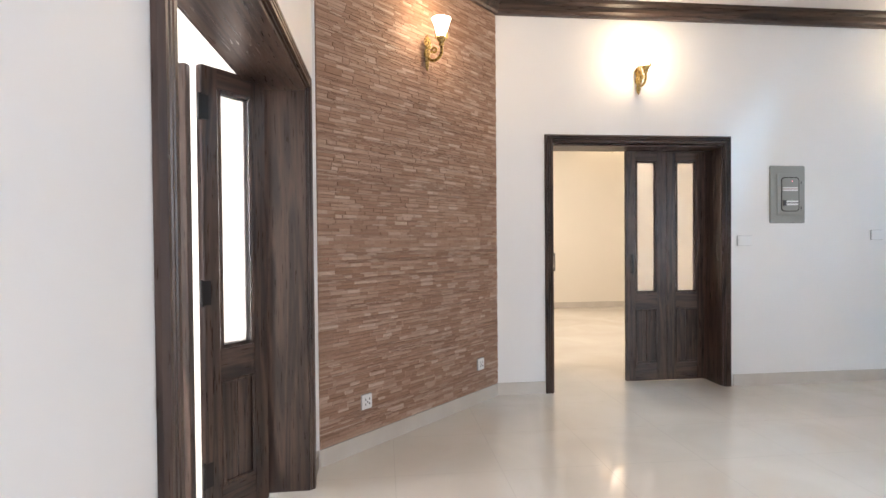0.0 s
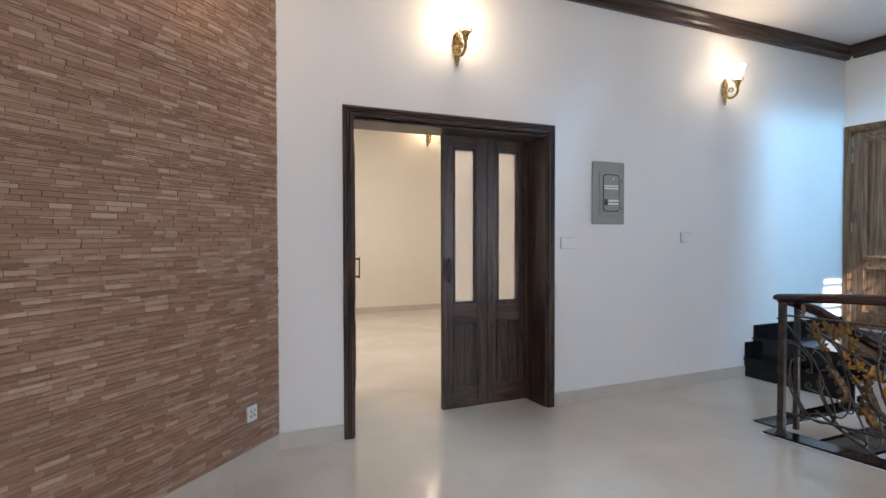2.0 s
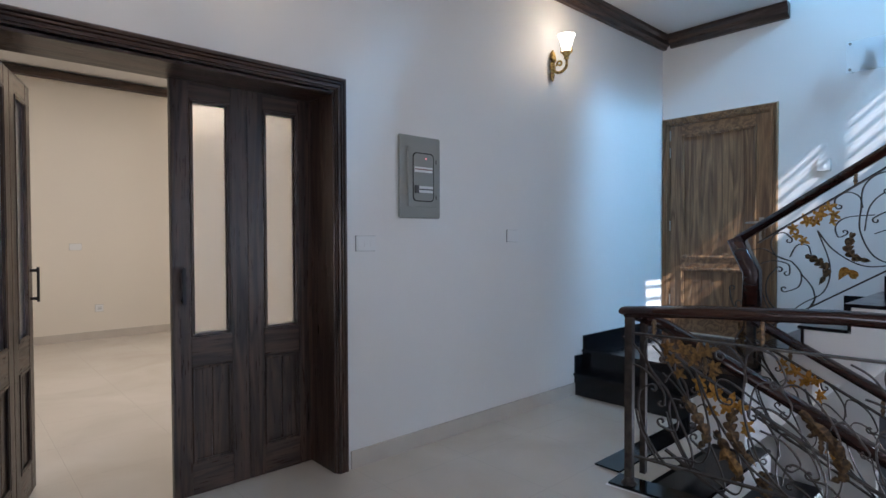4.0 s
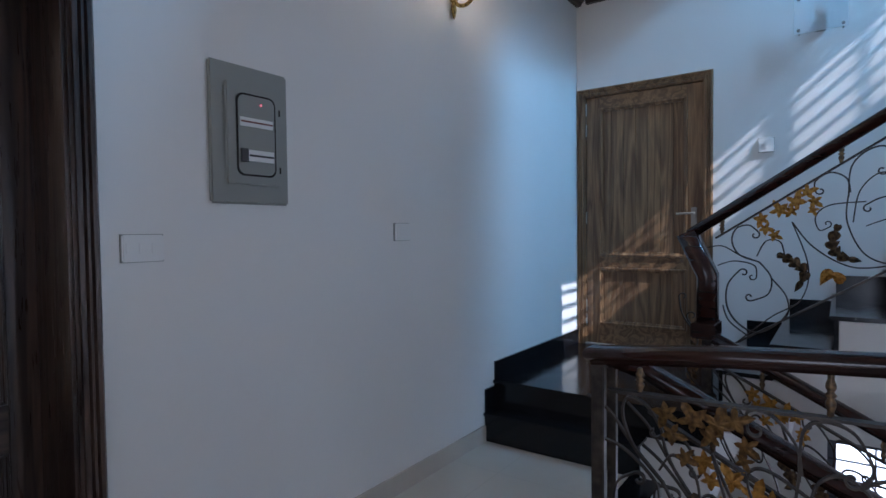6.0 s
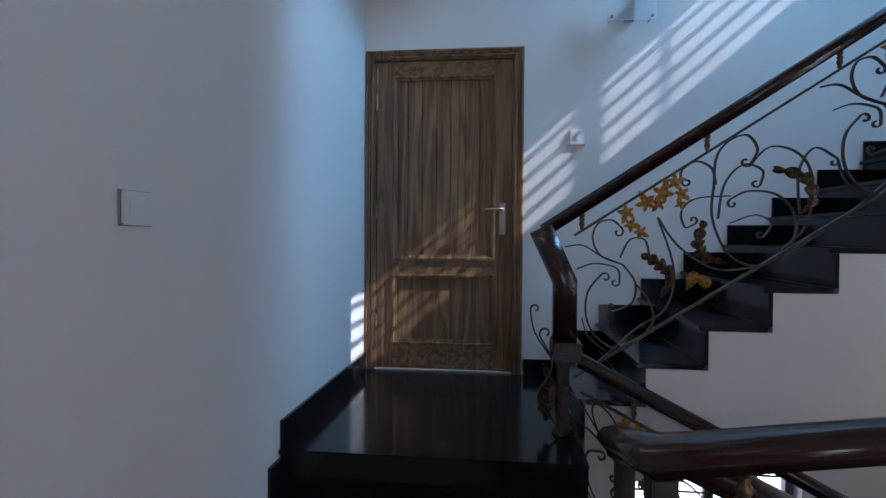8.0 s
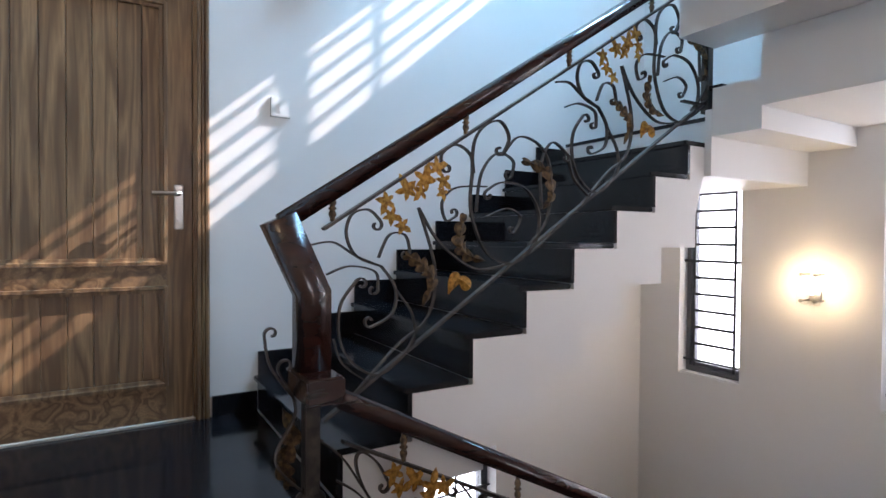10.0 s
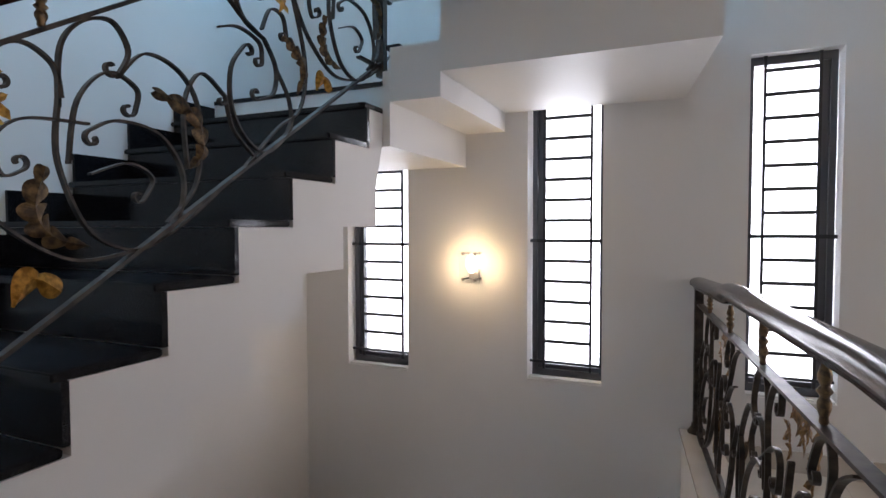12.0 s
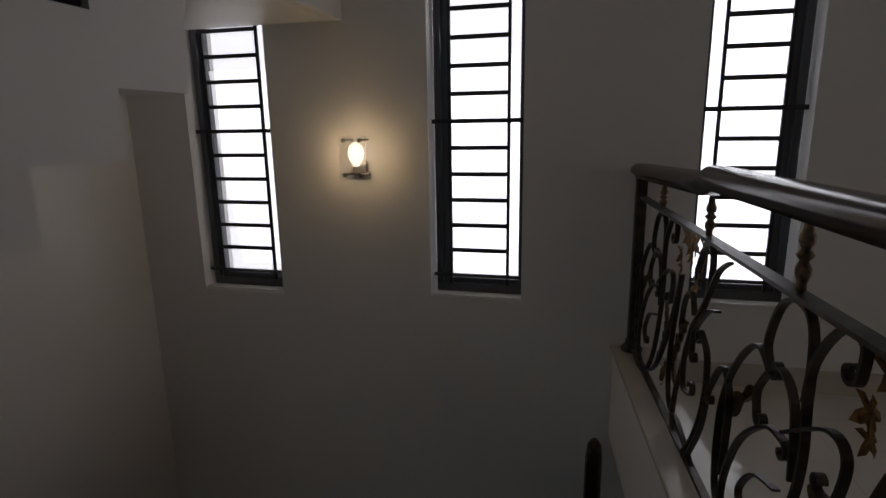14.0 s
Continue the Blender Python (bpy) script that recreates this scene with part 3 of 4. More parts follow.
def leaf_between(p, q, handle=None):
    v = Vector(q) - Vector(p)
    r = root("folding_leaves", p[0], p[1], 0.0, math.degrees(math.atan2(v.y, v.x)), "tall dark stained leaf with bright frosted glass, folded open", "door leaf", "wide folding leaves")
    lf = glazed_leaf(r, 0.0, v.length, 2.09, handle)
    return r, v.length


HINGE, KNEE, TIP = (-0.65, 2.82), (-0.862, 2.535), (-1.25, 2.60)
r1, l1 = leaf_between(KNEE, HINGE)
r2, l2 = leaf_between(TIP, (KNEE[0] - 0.045, KNEE[1] + 0.0))
for z in (0.25, 1.07, 1.9):
    hb = lathe([(0.006, -0.06), (0.007, -0.058), (0.007, 0.058), (0.006, 0.06)], 8, None, (-0.012, -0.018, z))
    add_box(hb, -0.010, 0.032, -0.0235, -0.0205, z - 0.055, z + 0.055)
    part("hinge", hb, DARKMETAL, r1, "dark metal butt hinge")

# panelled door on the stair landing; its own x runs south along the wall
ed = root("panelled_door", EX, NY, LAND, -90, "brown wooden door with boarded panels and lever handle, closed", "door")
architrave(ed, 0.006, 1.04, 0.0, 2.105, 0.062, -0.001, OAK, OAKY)
D0, D1, DH = 0.075, 0.97, 2.035
part("door_stop", boxes((0.06, 0.075, 0.0, 0.12, 0.0, 2.045), (0.97, 0.985, 0.0, 0.12, 0.0, 2.045), (0.075, 0.97, 0.0, 0.12, 2.037, 2.047)), OAK, ed)
leaf = new("door_leaf")
leaf.parent = ed
S = 0.115
part("stile", bevelled(boxes((D0 + 0.003, D0 + S, 0.012, 0.055, 0.012, DH - 0.002), (D1 - S, D1 - 0.003, 0.012, 0.055, 0.012, DH - 0.002)), 0.002), OAK, leaf)
part("cross_rail", boxes((D0 + S, D1 - S, 0.013, 0.054, 0.012, 0.18), (D0 + S, D1 - S, 0.013, 0.054, 0.632, 0.742), (D0 + S, D1 - S, 0.013, 0.054, 1.935, DH - 0.002)), OAKY, leaf)
nb = 7
for lo_, hi_ in ((0.18, 0.632), (0.742, 1.935)):
    for k in range(nb):
        w = (D1 - D0 - 2 * S) / nb
        part("panel_board", bbox(D0 + S + k * w + 0.0006, D0 + S + (k + 1) * w - 0.0006, 0.026, 0.040, lo_, hi_, 0.0025, 1), OAK, leaf)
    bm = bmesh.new()
    ring_profile(bm, D0 + S - 0.008, D1 - S + 0.008, lo_ - 0.008, hi_ + 0.008, 0.0125, 0.034, 0.014)
    part("moulding", bm, OAK, leaf)
part("lock_plate", bbox(D1 - 0.082, D1 - 0.040, 0.004, 0.012, 0.90, 1.11, 0.004), STEEL, leaf, "brushed steel lock plate")
lv = sweep([(D1 - 0.061, 0.006, 1.065), (D1 - 0.061, -0.045, 1.065), (D1 - 0.075, -0.050, 1.065), (D1 - 0.175, -0.045, 1.062)], circle(0.009))
part("lever_handle", lv, STEEL, leaf, "brushed steel lever handle")
part("key_barrel", lathe([(0.010, 0), (0.010, 0.012)], 10), STEEL, leaf).matrix_basis = pose(D1 - 0.061, 0.006, 0.945, 90, 0, 0)
for z in (0.20, 0.32, 1.05, 1.77, 1.94):
    part("hinge", bbox(D0 - 0.005, D0 + 0.008, 0.000, 0.012, z - 0.05, z + 0.05, 0.002, 1), STEEL, leaf, "bright steel hinge")
structure("threshold", bbox(EX - 0.004, EX + 0.12, EDY0 - 0.02, EDY1 + 0.02, LAND + 0.001, LAND + 0.012, 0.002, 1), SKIRT, "pale stone threshold")
structure("east_backing", boxes((EX + TH, EX + TH + 0.05, 3.4, 4.6, 0, 2.7)), WALL, "wall behind the door")


# ---- windows ----
def slim_window(name, x0, x1, z0, z1, flip, label):
    r = root(name, (x0 + x1) / 2, SY, z0, 0, label, "window", "stair windows", "")
    w, h = (x1 - x0) / 2, z1 - z0
    s = -1 if flip else 1                 # the wide dark frame stands at +x unless flipped
    y0 = -0.13

    def b(a, c, ya, yb, za, zb):
        return (min(a * s, c * s), max(a * s, c * s), ya, yb, za, zb)
    part("window_frame", boxes(b(w - 0.040, w - 0.012, y0, y0 + 0.06, 0.002, h), b(-w + 0.002, -w + 0.022, y0, y0 + 0.06, 0.002, h), b(-w + 0.022, w - 0.040, y0, y0 + 0.06, 0.002, 0.05),
                               b(-w + 0.022, w - 0.040, y0, y0 + 0.06, h - 0.04, h)), ALU, r)
    part("sliding_sash", boxes(b(w - 0.072, w - 0.041, y0 + 0.012, y0 + 0.04, 0.05, h - 0.04), b(-w + 0.023, w - 0.072, y0 + 0.012, y0 + 0.04, 0.05, 0.075)), ALU, r)
    part("pane", boxes(b(-w + 0.022, w - 0.072, y0 + 0.022, y0 + 0.027, 0.076, h - 0.04)), CLEAR, r, "clear glass pane").visible_shadow = False
    part("window_sill", bbox(-w + 0.002, w - 0.002, y0 + 0.061, -0.004, 0.001, 0.012, 0.003), REVEAL, r, "white painted sill")
    g = new("grille")
    g.parent = r
    gy = -0.062
    part("grille_bar", boxes(b(-w + 0.062, -w + 0.076, gy, gy + 0.012, 0.055, h)), GRILLE, g)
    part("grille_bar", boxes(b(w - 0.092, w - 0.078, gy, gy + 0.012, 0.055, h)), GRILLE, g)
    part("grille_bar", boxes(b(-w + 0.003, w - 0.003, gy - 0.001, gy + 0.013, 0.088, 0.102)), GRILLE, g)
    z, k = 0.215, 0
    while z < h - 0.03:
        wide = abs(z0 + z - 1.12) < 0.055
        part("grille_bar", boxes(b(-w + 0.003 if wide else -w + 0.077, w - 0.003 if wide else w - 0.093, gy + 0.0015, gy + 0.0115, z - 0.0095, z + 0.0095)), GRILLE, g)
        z += 0.1165
        k += 1
    return r


slim_window("window_east", *WINS[0], False, "tall narrow dark framed window with security grille, near the corner")
slim_window("window_middle", *WINS[1], False, "tall narrow dark framed window with security grille, under the stairs")
slim_window("window_hall", *WINS[2], True, "tall narrow dark framed window with security grille, beside the balustrade")
# upper window whose bars break up the sunlight
uw = root("upper_window", (UPW[0] + UPW[1]) / 2, SY, UPW[2], 0, "high barred window letting the sun into the stairwell", "window")
hw = (UPW[1] - UPW[0]) / 2
part("window_frame", boxes((-hw, -hw + 0.012, -0.14, -0.10, 0, 0.75), (hw - 0.012, hw, -0.14, -0.10, 0, 0.75)), ALU, uw)
for x in (6.086 - (UPW[0] + UPW[1]) / 2,):
    part("grille_bar", boxes((x - 0.006, x + 0.006, -0.13, -0.11, 0, 0.75)), GRILLE, uw)
part("mullion", boxes((5.947 - (UPW[0] + UPW[1]) / 2, 5.991 - (UPW[0] + UPW[1]) / 2, -0.13, -0.11, 0, 0.75)), ALU, uw)
for k in range(6):
    part("grille_bar", boxes((-hw + 0.012, hw - 0.012, -0.128, -0.112, 0.092 + 0.118 * k, 0.118 + 0.118 * k)), GRILLE, uw)
# low window on the east side, below floor level
lw = root("lower_window", EX, 2.25, -1.25, 0, "dark framed barred window of the lower storey", "window")
part("window_frame", boxes((0.10, 0.16, -0.51, -0.46, 0, 1.15), (0.10, 0.16, 0.46, 0.51, 0, 1.15), (0.10, 0.16, -0.46, 0.46, 0, 0.05), (0.10, 0.16, -0.46, 0.46, 1.10, 1.15), (0.11, 0.15, -0.03, 0.03, 0.05, 1.10)), ALU, lw)
part("pane", boxes((0.125, 0.13, -0.46, -0.03, 0.05, 1.10), (0.125, 0.13, 0.03, 0.46, 0.05, 1.10)), CLEAR, lw).visible_shadow = False
for k in range(8):
    part("grille_bar", boxes((0.06, 0.07, -0.505, 0.505, 0.09 + 0.13 * k, 0.10 + 0.13 * k)), GRILLE, lw)
for y in (-0.25, 0.0, 0.25):
    part("grille_bar", boxes((0.071, 0.081, y - 0.005, y + 0.005, 0.005, 1.145)), GRILLE, lw)
tagged(link_mesh("backdrop_south", boxes((2.6, 7.6, -0.62, -0.60, -0.5, 3.1)), DAYLIGHT), "bright overexposed daylight outside", "", "", "structure")
tagged(link_mesh("backdrop_east", boxes((7.35, 7.37, 1.0, 3.5, -2.0, 0.6)), DAYLIGHT), "bright overexposed daylight outside", "", "", "structure")


# ---- wall fittings ----
def switch_plate(x, y, z, rz, w, h, label, rockers=1, sockets=False, group="", name="light_switch"):
    r = root(name, x, y, z, rz, label, "socket" if sockets else "switch", group)
    # slightly larger grey rim, the plate's shadow outline put into shape and colour
    part("shadow_rim", bbox(-w / 2 - 0.002, w / 2 + 0.002, -0.006, -0.0005, -h / 2 - 0.002, h / 2 + 0.002, 0.001, 1), GREYMETAL, r, "thin grey rim standing in for the shadow line round the plate")
    part("face_plate", bbox(-w / 2, w / 2, -0.016, -0.0065, -h / 2, h / 2, 0.004), PLASTIC, r)
    if sockets:
        bm = bmesh.new()
        for sx in (-0.016, 0.016):
            for sz in (0.016, -0.014):
                add_box(bm, sx - 0.0035, sx + 0.0035, -0.0172, -0.0155, sz - 0.006, sz + 0.006)
        add_box(bm, -0.003, 0.003, -0.0172, -0.0155, -0.008, 0.004)
        part("pin_holes", bm, GREYDARK, r, "dark socket holes")
    else:
        for k in range(rockers):
            cx = (k - (rockers - 1) / 2) * w / (rockers + 0.3)
            part("rocker", bbox(cx - w * 0.13, cx + w * 0.13, -0.0195, -0.015, -h * 0.22, h * 0.22, 0.002), PLASTIC, r)
    return r


DANG = math.degrees(math.atan2(d.y, d.x))


def on_tiles(s, z):
    p = TILE0 + d * s - nrm * 0.022
    return p.x, p.y, z, DANG


def tile_s(x):
    return (x - TILE0.x) / d.x


px, py, pz, pr = on_tiles(tile_s(0.685), 0.315)
switch_plate(px, py, pz, pr, 0.082, 0.09, "white socket plate low on the stone cladding", 1, True, "wall sockets", "socket")
px, py, pz, pr = on_tiles(tile_s(-0.185), 0.305)
switch_plate(px, py, pz, pr, 0.082, 0.09, "white socket plate low on the stone cladding", 1, True, "wall sockets", "socket")
switch_plate(3.09, NY, 1.272, 0, 0.13, 0.085, "white switch plate beside the folding door", 3)
switch_plate(4.367, NY, 1.314, 0, 0.12, 0.085, "white switch plate on the wall before the stairs", 2)
switch_plate(EX, 3.125, 1.885, -90, 0.095, 0.095, "white square bell switch on the stair wall", 1)
switch_plate(2.80, 10.2, 0.40, 0, 0.09, 0.09, "small white socket in the cream room", 1, True, "", "socket")
switch_plate(2.55, 10.2, 1.2, 0, 0.13, 0.08, "white switch plate in the cream room", 3)

# breaker box
bx = root("breaker_box", 3.49, NY, 1.675, 0, "grey metal breaker box with a dark window in its door", "electrical panel")
part("cover_plate", bbox(-0.168, 0.168, -0.018, -0.0005, -0.253, 0.253, 0.008, 3), GREYMETAL, bx)
part("door", bbox(-0.112, 0.122, -0.032, -0.0185, -0.185, 0.185, 0.006, 3), GREYMETAL, bx)


def rounded(w, h, r, n=6):
    pts = []
    for cx, cz, a0 in ((w - r, h - r, 0), (-w + r, h - r, 90), (-w + r, -h + r, 180), (w - r, -h + r, 270)):
        for k in range(n):
            a = radians(a0 + 90 * k / (n - 1))
            pts.append((cx + r * math.cos(a), cz + r * math.sin(a)))
    return pts


def plate(pts, y0, y1, cx=0.0, cz=0.0):
    bm = bmesh.new()
    a = [bm.verts.new((cx + x, y0, cz + z)) for x, z in pts]
    b = [bm.verts.new((cx + x, y1, cz + z)) for x, z in pts]
    bm.faces.new(a)
    bm.faces.new(list(reversed(b)))
    for i in range(len(pts)):
        bm.faces.new((a[i], a[(i + 1) % len(pts)], b[(i + 1) % len(pts)], b[i]))
    return bm


part("window_gasket", plate(rounded(0.085, 0.15, 0.03), -0.0345, -0.0325, 0.012), DARKMETAL, bx, "black rubber gasket")
part("window_back", plate(rounded(0.078, 0.143, 0.026), -0.0360, -0.0348, 0.012), GREYMETAL, bx, "grey inner panel behind the window")
part("breaker_strip", boxes((-0.060, 0.080, -0.040, -0.0362, 0.030, 0.062)), PLASTIC, bx, "pale blank breaker cover")
part("breaker_strip", boxes((-0.030, 0.080, -0.044, -0.0362, -0.095, -0.055)), PLASTIC, bx, "pale row of breakers")
part("main_switch", boxes((-0.060, -0.032, -0.046, -0.0362, -0.10, -0.052)), GREYDARK, bx, "dark main switch")
part("lever_bar", boxes((-0.028, 0.078, -0.0465, -0.0441, -0.079, -0.072)), GREYDARK, bx)
part("cover_slot", boxes((-0.058, 0.078, -0.0415, -0.0402, 0.044, 0.050)), material("dull_red", (0.22, 0.09, 0.08), 0.5), bx, "dull red strip")
part("indicator_lamp", lathe([(0.004, 0), (0.004, 0.004)], 8), glow("red_indicator", (1, 0.05, 0.08), 1.5), bx, "tiny lit red lamp").matrix_basis = pose(0.03, -0.036, 0.115, 90, 0, 0)
for z in (0.10, -0.12):
    part("hinge", boxes((0.113, 0.119, -0.034, -0.0322, z - 0.012, z + 0.012)), DARKMETAL, bx)
part("latch", bbox(-0.104, -0.096, -0.037, -0.0322, -0.02, 0.02, 0.002), GREYMETAL, bx)


# ---- lamps ----
def sconce(x, y, z, rz, label):
    """Brass wall lamp: leafy back plate, curled arm, opal glass bell. z is the foot of its back plate."""
    r = root("wall_lamp", x, y, z, rz, label, "wall lamp", "brass wall lamps")
    bp = bmesh.new()
    prof = [(0.002, 0.0), (0.014, 0.02), (0.022, 0.055), (0.016, 0.085), (0.03, 0.10), (0.034, 0.12), (0.024, 0.145), (0.014, 0.16)]
    lathe(prof, 10, bp)
    bmesh.ops.scale(bp, vec=(1, 0.55, 1), verts=bp.verts)
    bmesh.ops.translate(bp, vec=(0, -0.02, 0), verts=bp.verts)
    smooth(part("back_plate", bp, BRASS, r))
    for k in range(7):
        a = radians(-62 + 124 * k / 6)
        lb = bmesh.new()
        L = 0.115 - 0.012 * abs(k - 3)
        spine = [Vector((math.sin(a) * L * t * (1 - 0.35 * t) * 0.7, -0.02 - 0.012 * math.sin(math.pi * t), 0.135 + math.cos(a * 0.6) * L * t)) for t in [i / 6 for i in range(7)]]
        rows = []
        for i, p in enumerate(spine):
            w = 0.013 * math.sin(math.pi * min(1, (i + 0.7) / 6.9)) * (1.25 if i % 2 else 0.8) + 0.001
            rows.append([lb.verts.new(p + Vector((-w, 0.003, 0))), lb.verts.new(p + Vector((0, -0.006, 0))), lb.verts.new(p + Vector((w, 0.003, 0)))])
        for a_, b_ in zip(rows, rows[1:]):
            lb.faces.new((a_[0], a_[1], b_[1], b_[0]))
            lb.faces.new((a_[1], a_[2], b_[2], b_[1]))
        bmesh.ops.solidify(lb, geom=list(lb.faces), thickness=0.003)
        part("leaf", lb, BRASS, r)
    arm = []
    for k in range(15):
        a = radians(180 + 200 * k / 14)
        arm.append((0, -0.088 + 0.058 * math.cos(a) * (-1), 0.115 + 0.052 * math.sin(a)))
    arm = [(0, -0.026, 0.112)] + [(0, -0.026 - 0.062 * (1 - math.cos(radians(a))), 0.112 - 0.05 * math.sin(radians(a))) for a in range(20, 181, 16)] + [(0, -0.150, 0.135), (0, -0.148, 0.150)]
    smooth(part("arm", sweep(arm, circle(0.011), True, (1, 0, 0)), BRASS, r))
    curl = [(0, -0.085 + (0.028 - 0.0012 * k) * math.cos(0.42 * k - 0.4), 0.128 + (0.026 - 0.0012 * k) * math.sin(0.42 * k - 0.4)) for k in range(16)]
    smooth(part("arm_scroll", sweep(curl, circle(0.008), True, (1, 0, 0)), BRASS, r))
    smooth(part("shade_holder", lathe([(0.010, 0), (0.022, 0.008), (0.016, 0.02), (0.026, 0.035), (0.036, 0.058), (0.034, 0.060)], 14, None, (0, -0.148, 0.145)), BRASS, r))
    bell = lathe([(0.030, 0.0), (0.037, 0.03), (0.045, 0.075), (0.058, 0.115), (0.066, 0.130), (0.062, 0.131), (0.05, 0.10)], 18, None, (0, -0.148, 0.200))
    sh = smooth(part("shade", bell, SHADE, r, "lit opal glass bell shade"))
    sh.visible_shadow = False
    fret = bmesh.new()
    for k in range(12):
        a = 2 * math.pi * k / 12
        hgt = 0.035 if k % 2 else 0.022
        cx, cy = 0.041 * math.cos(a), -0.148 + 0.041 * math.sin(a)
        add_box(fret, cx - 0.003, cx + 0.003, cy - 0.003, cy + 0.003, 0.198, 0.20 + hgt)
    part("shade_gallery", fret, BRASS, r)
    m = Matrix(r.matrix_world) @ Matrix.Translation((0, -0.148, 0.285))
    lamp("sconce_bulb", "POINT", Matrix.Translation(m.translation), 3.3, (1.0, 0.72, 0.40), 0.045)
    return r


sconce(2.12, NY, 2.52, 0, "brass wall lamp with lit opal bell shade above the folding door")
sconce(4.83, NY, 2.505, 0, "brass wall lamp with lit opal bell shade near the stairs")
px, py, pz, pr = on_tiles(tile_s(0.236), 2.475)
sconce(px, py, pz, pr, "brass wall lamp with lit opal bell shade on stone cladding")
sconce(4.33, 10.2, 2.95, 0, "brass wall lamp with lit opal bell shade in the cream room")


def plate_lamp(x, y, z, rz, w, h, lit, label):
    """A glass sheet held off the wall by four studs, with a bulb behind."""
    r = root("glass_wall_lamp", x, y, z, rz, label, "wall lamp", "glass wall lamps")
    part("wall_plate", bbox(-0.03, 0.03, -0.022, -0.001, -h * 0.42, -h * 0.1, 0.003), STEEL, r)
    smooth(part("bulb", lathe([(0.012, -0.03), (0.03, 0.0), (0.036, 0.03), (0.028, 0.06), (0.006, 0.075)], 14, None, (0, -0.055, -0.01)), SHADE if lit else PLASTIC, r, "round bulb")).visible_shadow = False
    part("glass_sheet", bbox(-w / 2, w / 2, -0.098, -0.093, -h / 2, h / 2, 0.001, 1), CLEAR if lit else FROST, r, "clear glass sheet" if lit else "frosted glass sheet").visible_shadow = not lit
    for sx, sz in ((-1, -1), (1, -1), (1, 1), (-1, 1)):
        st_ = lathe([(0.005, 0), (0.005, 0.095), (0.010, 0.096), (0.010, 0.108), (0.006, 0.112)], 10)
        part("stud", st_, STEEL, r).matrix_basis = pose(sx * (w / 2 - 0.025), 0, sz * (h / 2 - 0.02), 90, 0, 0)
    if lit:
        lamp("plate_bulb", "POINT", Matrix.Translation((x, y + 0.06, z + 0.015)), 3.6, (1.0, 0.73, 0.38), 0.035)
    return r


plate_lamp(5.438, SY, 0.962, 180, 0.125, 0.19, True, "lit glass plate wall lamp between the narrow windows")
plate_lamp(EX, 2.818, 2.70, -90, 0.29, 0.24, False, "unlit square glass plate wall lamp above the stairs")


# ---- ironwork ----
def smooth_curve(pts, n=7):
    pts = [Vector(p) for p in pts]
    out = []
    for i in range(len(pts) - 1):
        p0, p1, p2, p3 = pts[max(i - 1, 0)], pts[i], pts[i + 1], pts[min(i + 2, len(pts) - 1)]
        for k in range(n):
            t = k / n
            out.append(0.5 * ((2 * p1) + (p2 - p0) * t + (2 * p0 - 5 * p1 + 4 * p2 - p3) * t * t + (3 * p1 - p0 - 3 * p2 + p3) * t ** 3))
    return out + [pts[-1]]


def curl_on(path, turn, r0=0.034, turns=0.85):
    """Carries a path on into a tightening curl; turn is +1 (left) or -1 (right)."""
    p = path[-1].copy()
    h = path[-1] - path[-2]
    a = math.atan2(h.y, h.x)
    steps = 13
    for k in range(steps):
        r = r0 * (1 - 0.72 * k / steps)
        da = turn * turns * 2 * math.pi / steps
        p = p + Vector((math.cos(a + da / 2), math.sin(a + da / 2))) * (abs(da) * r)
        a += da
        path.append(p.copy())
    return path


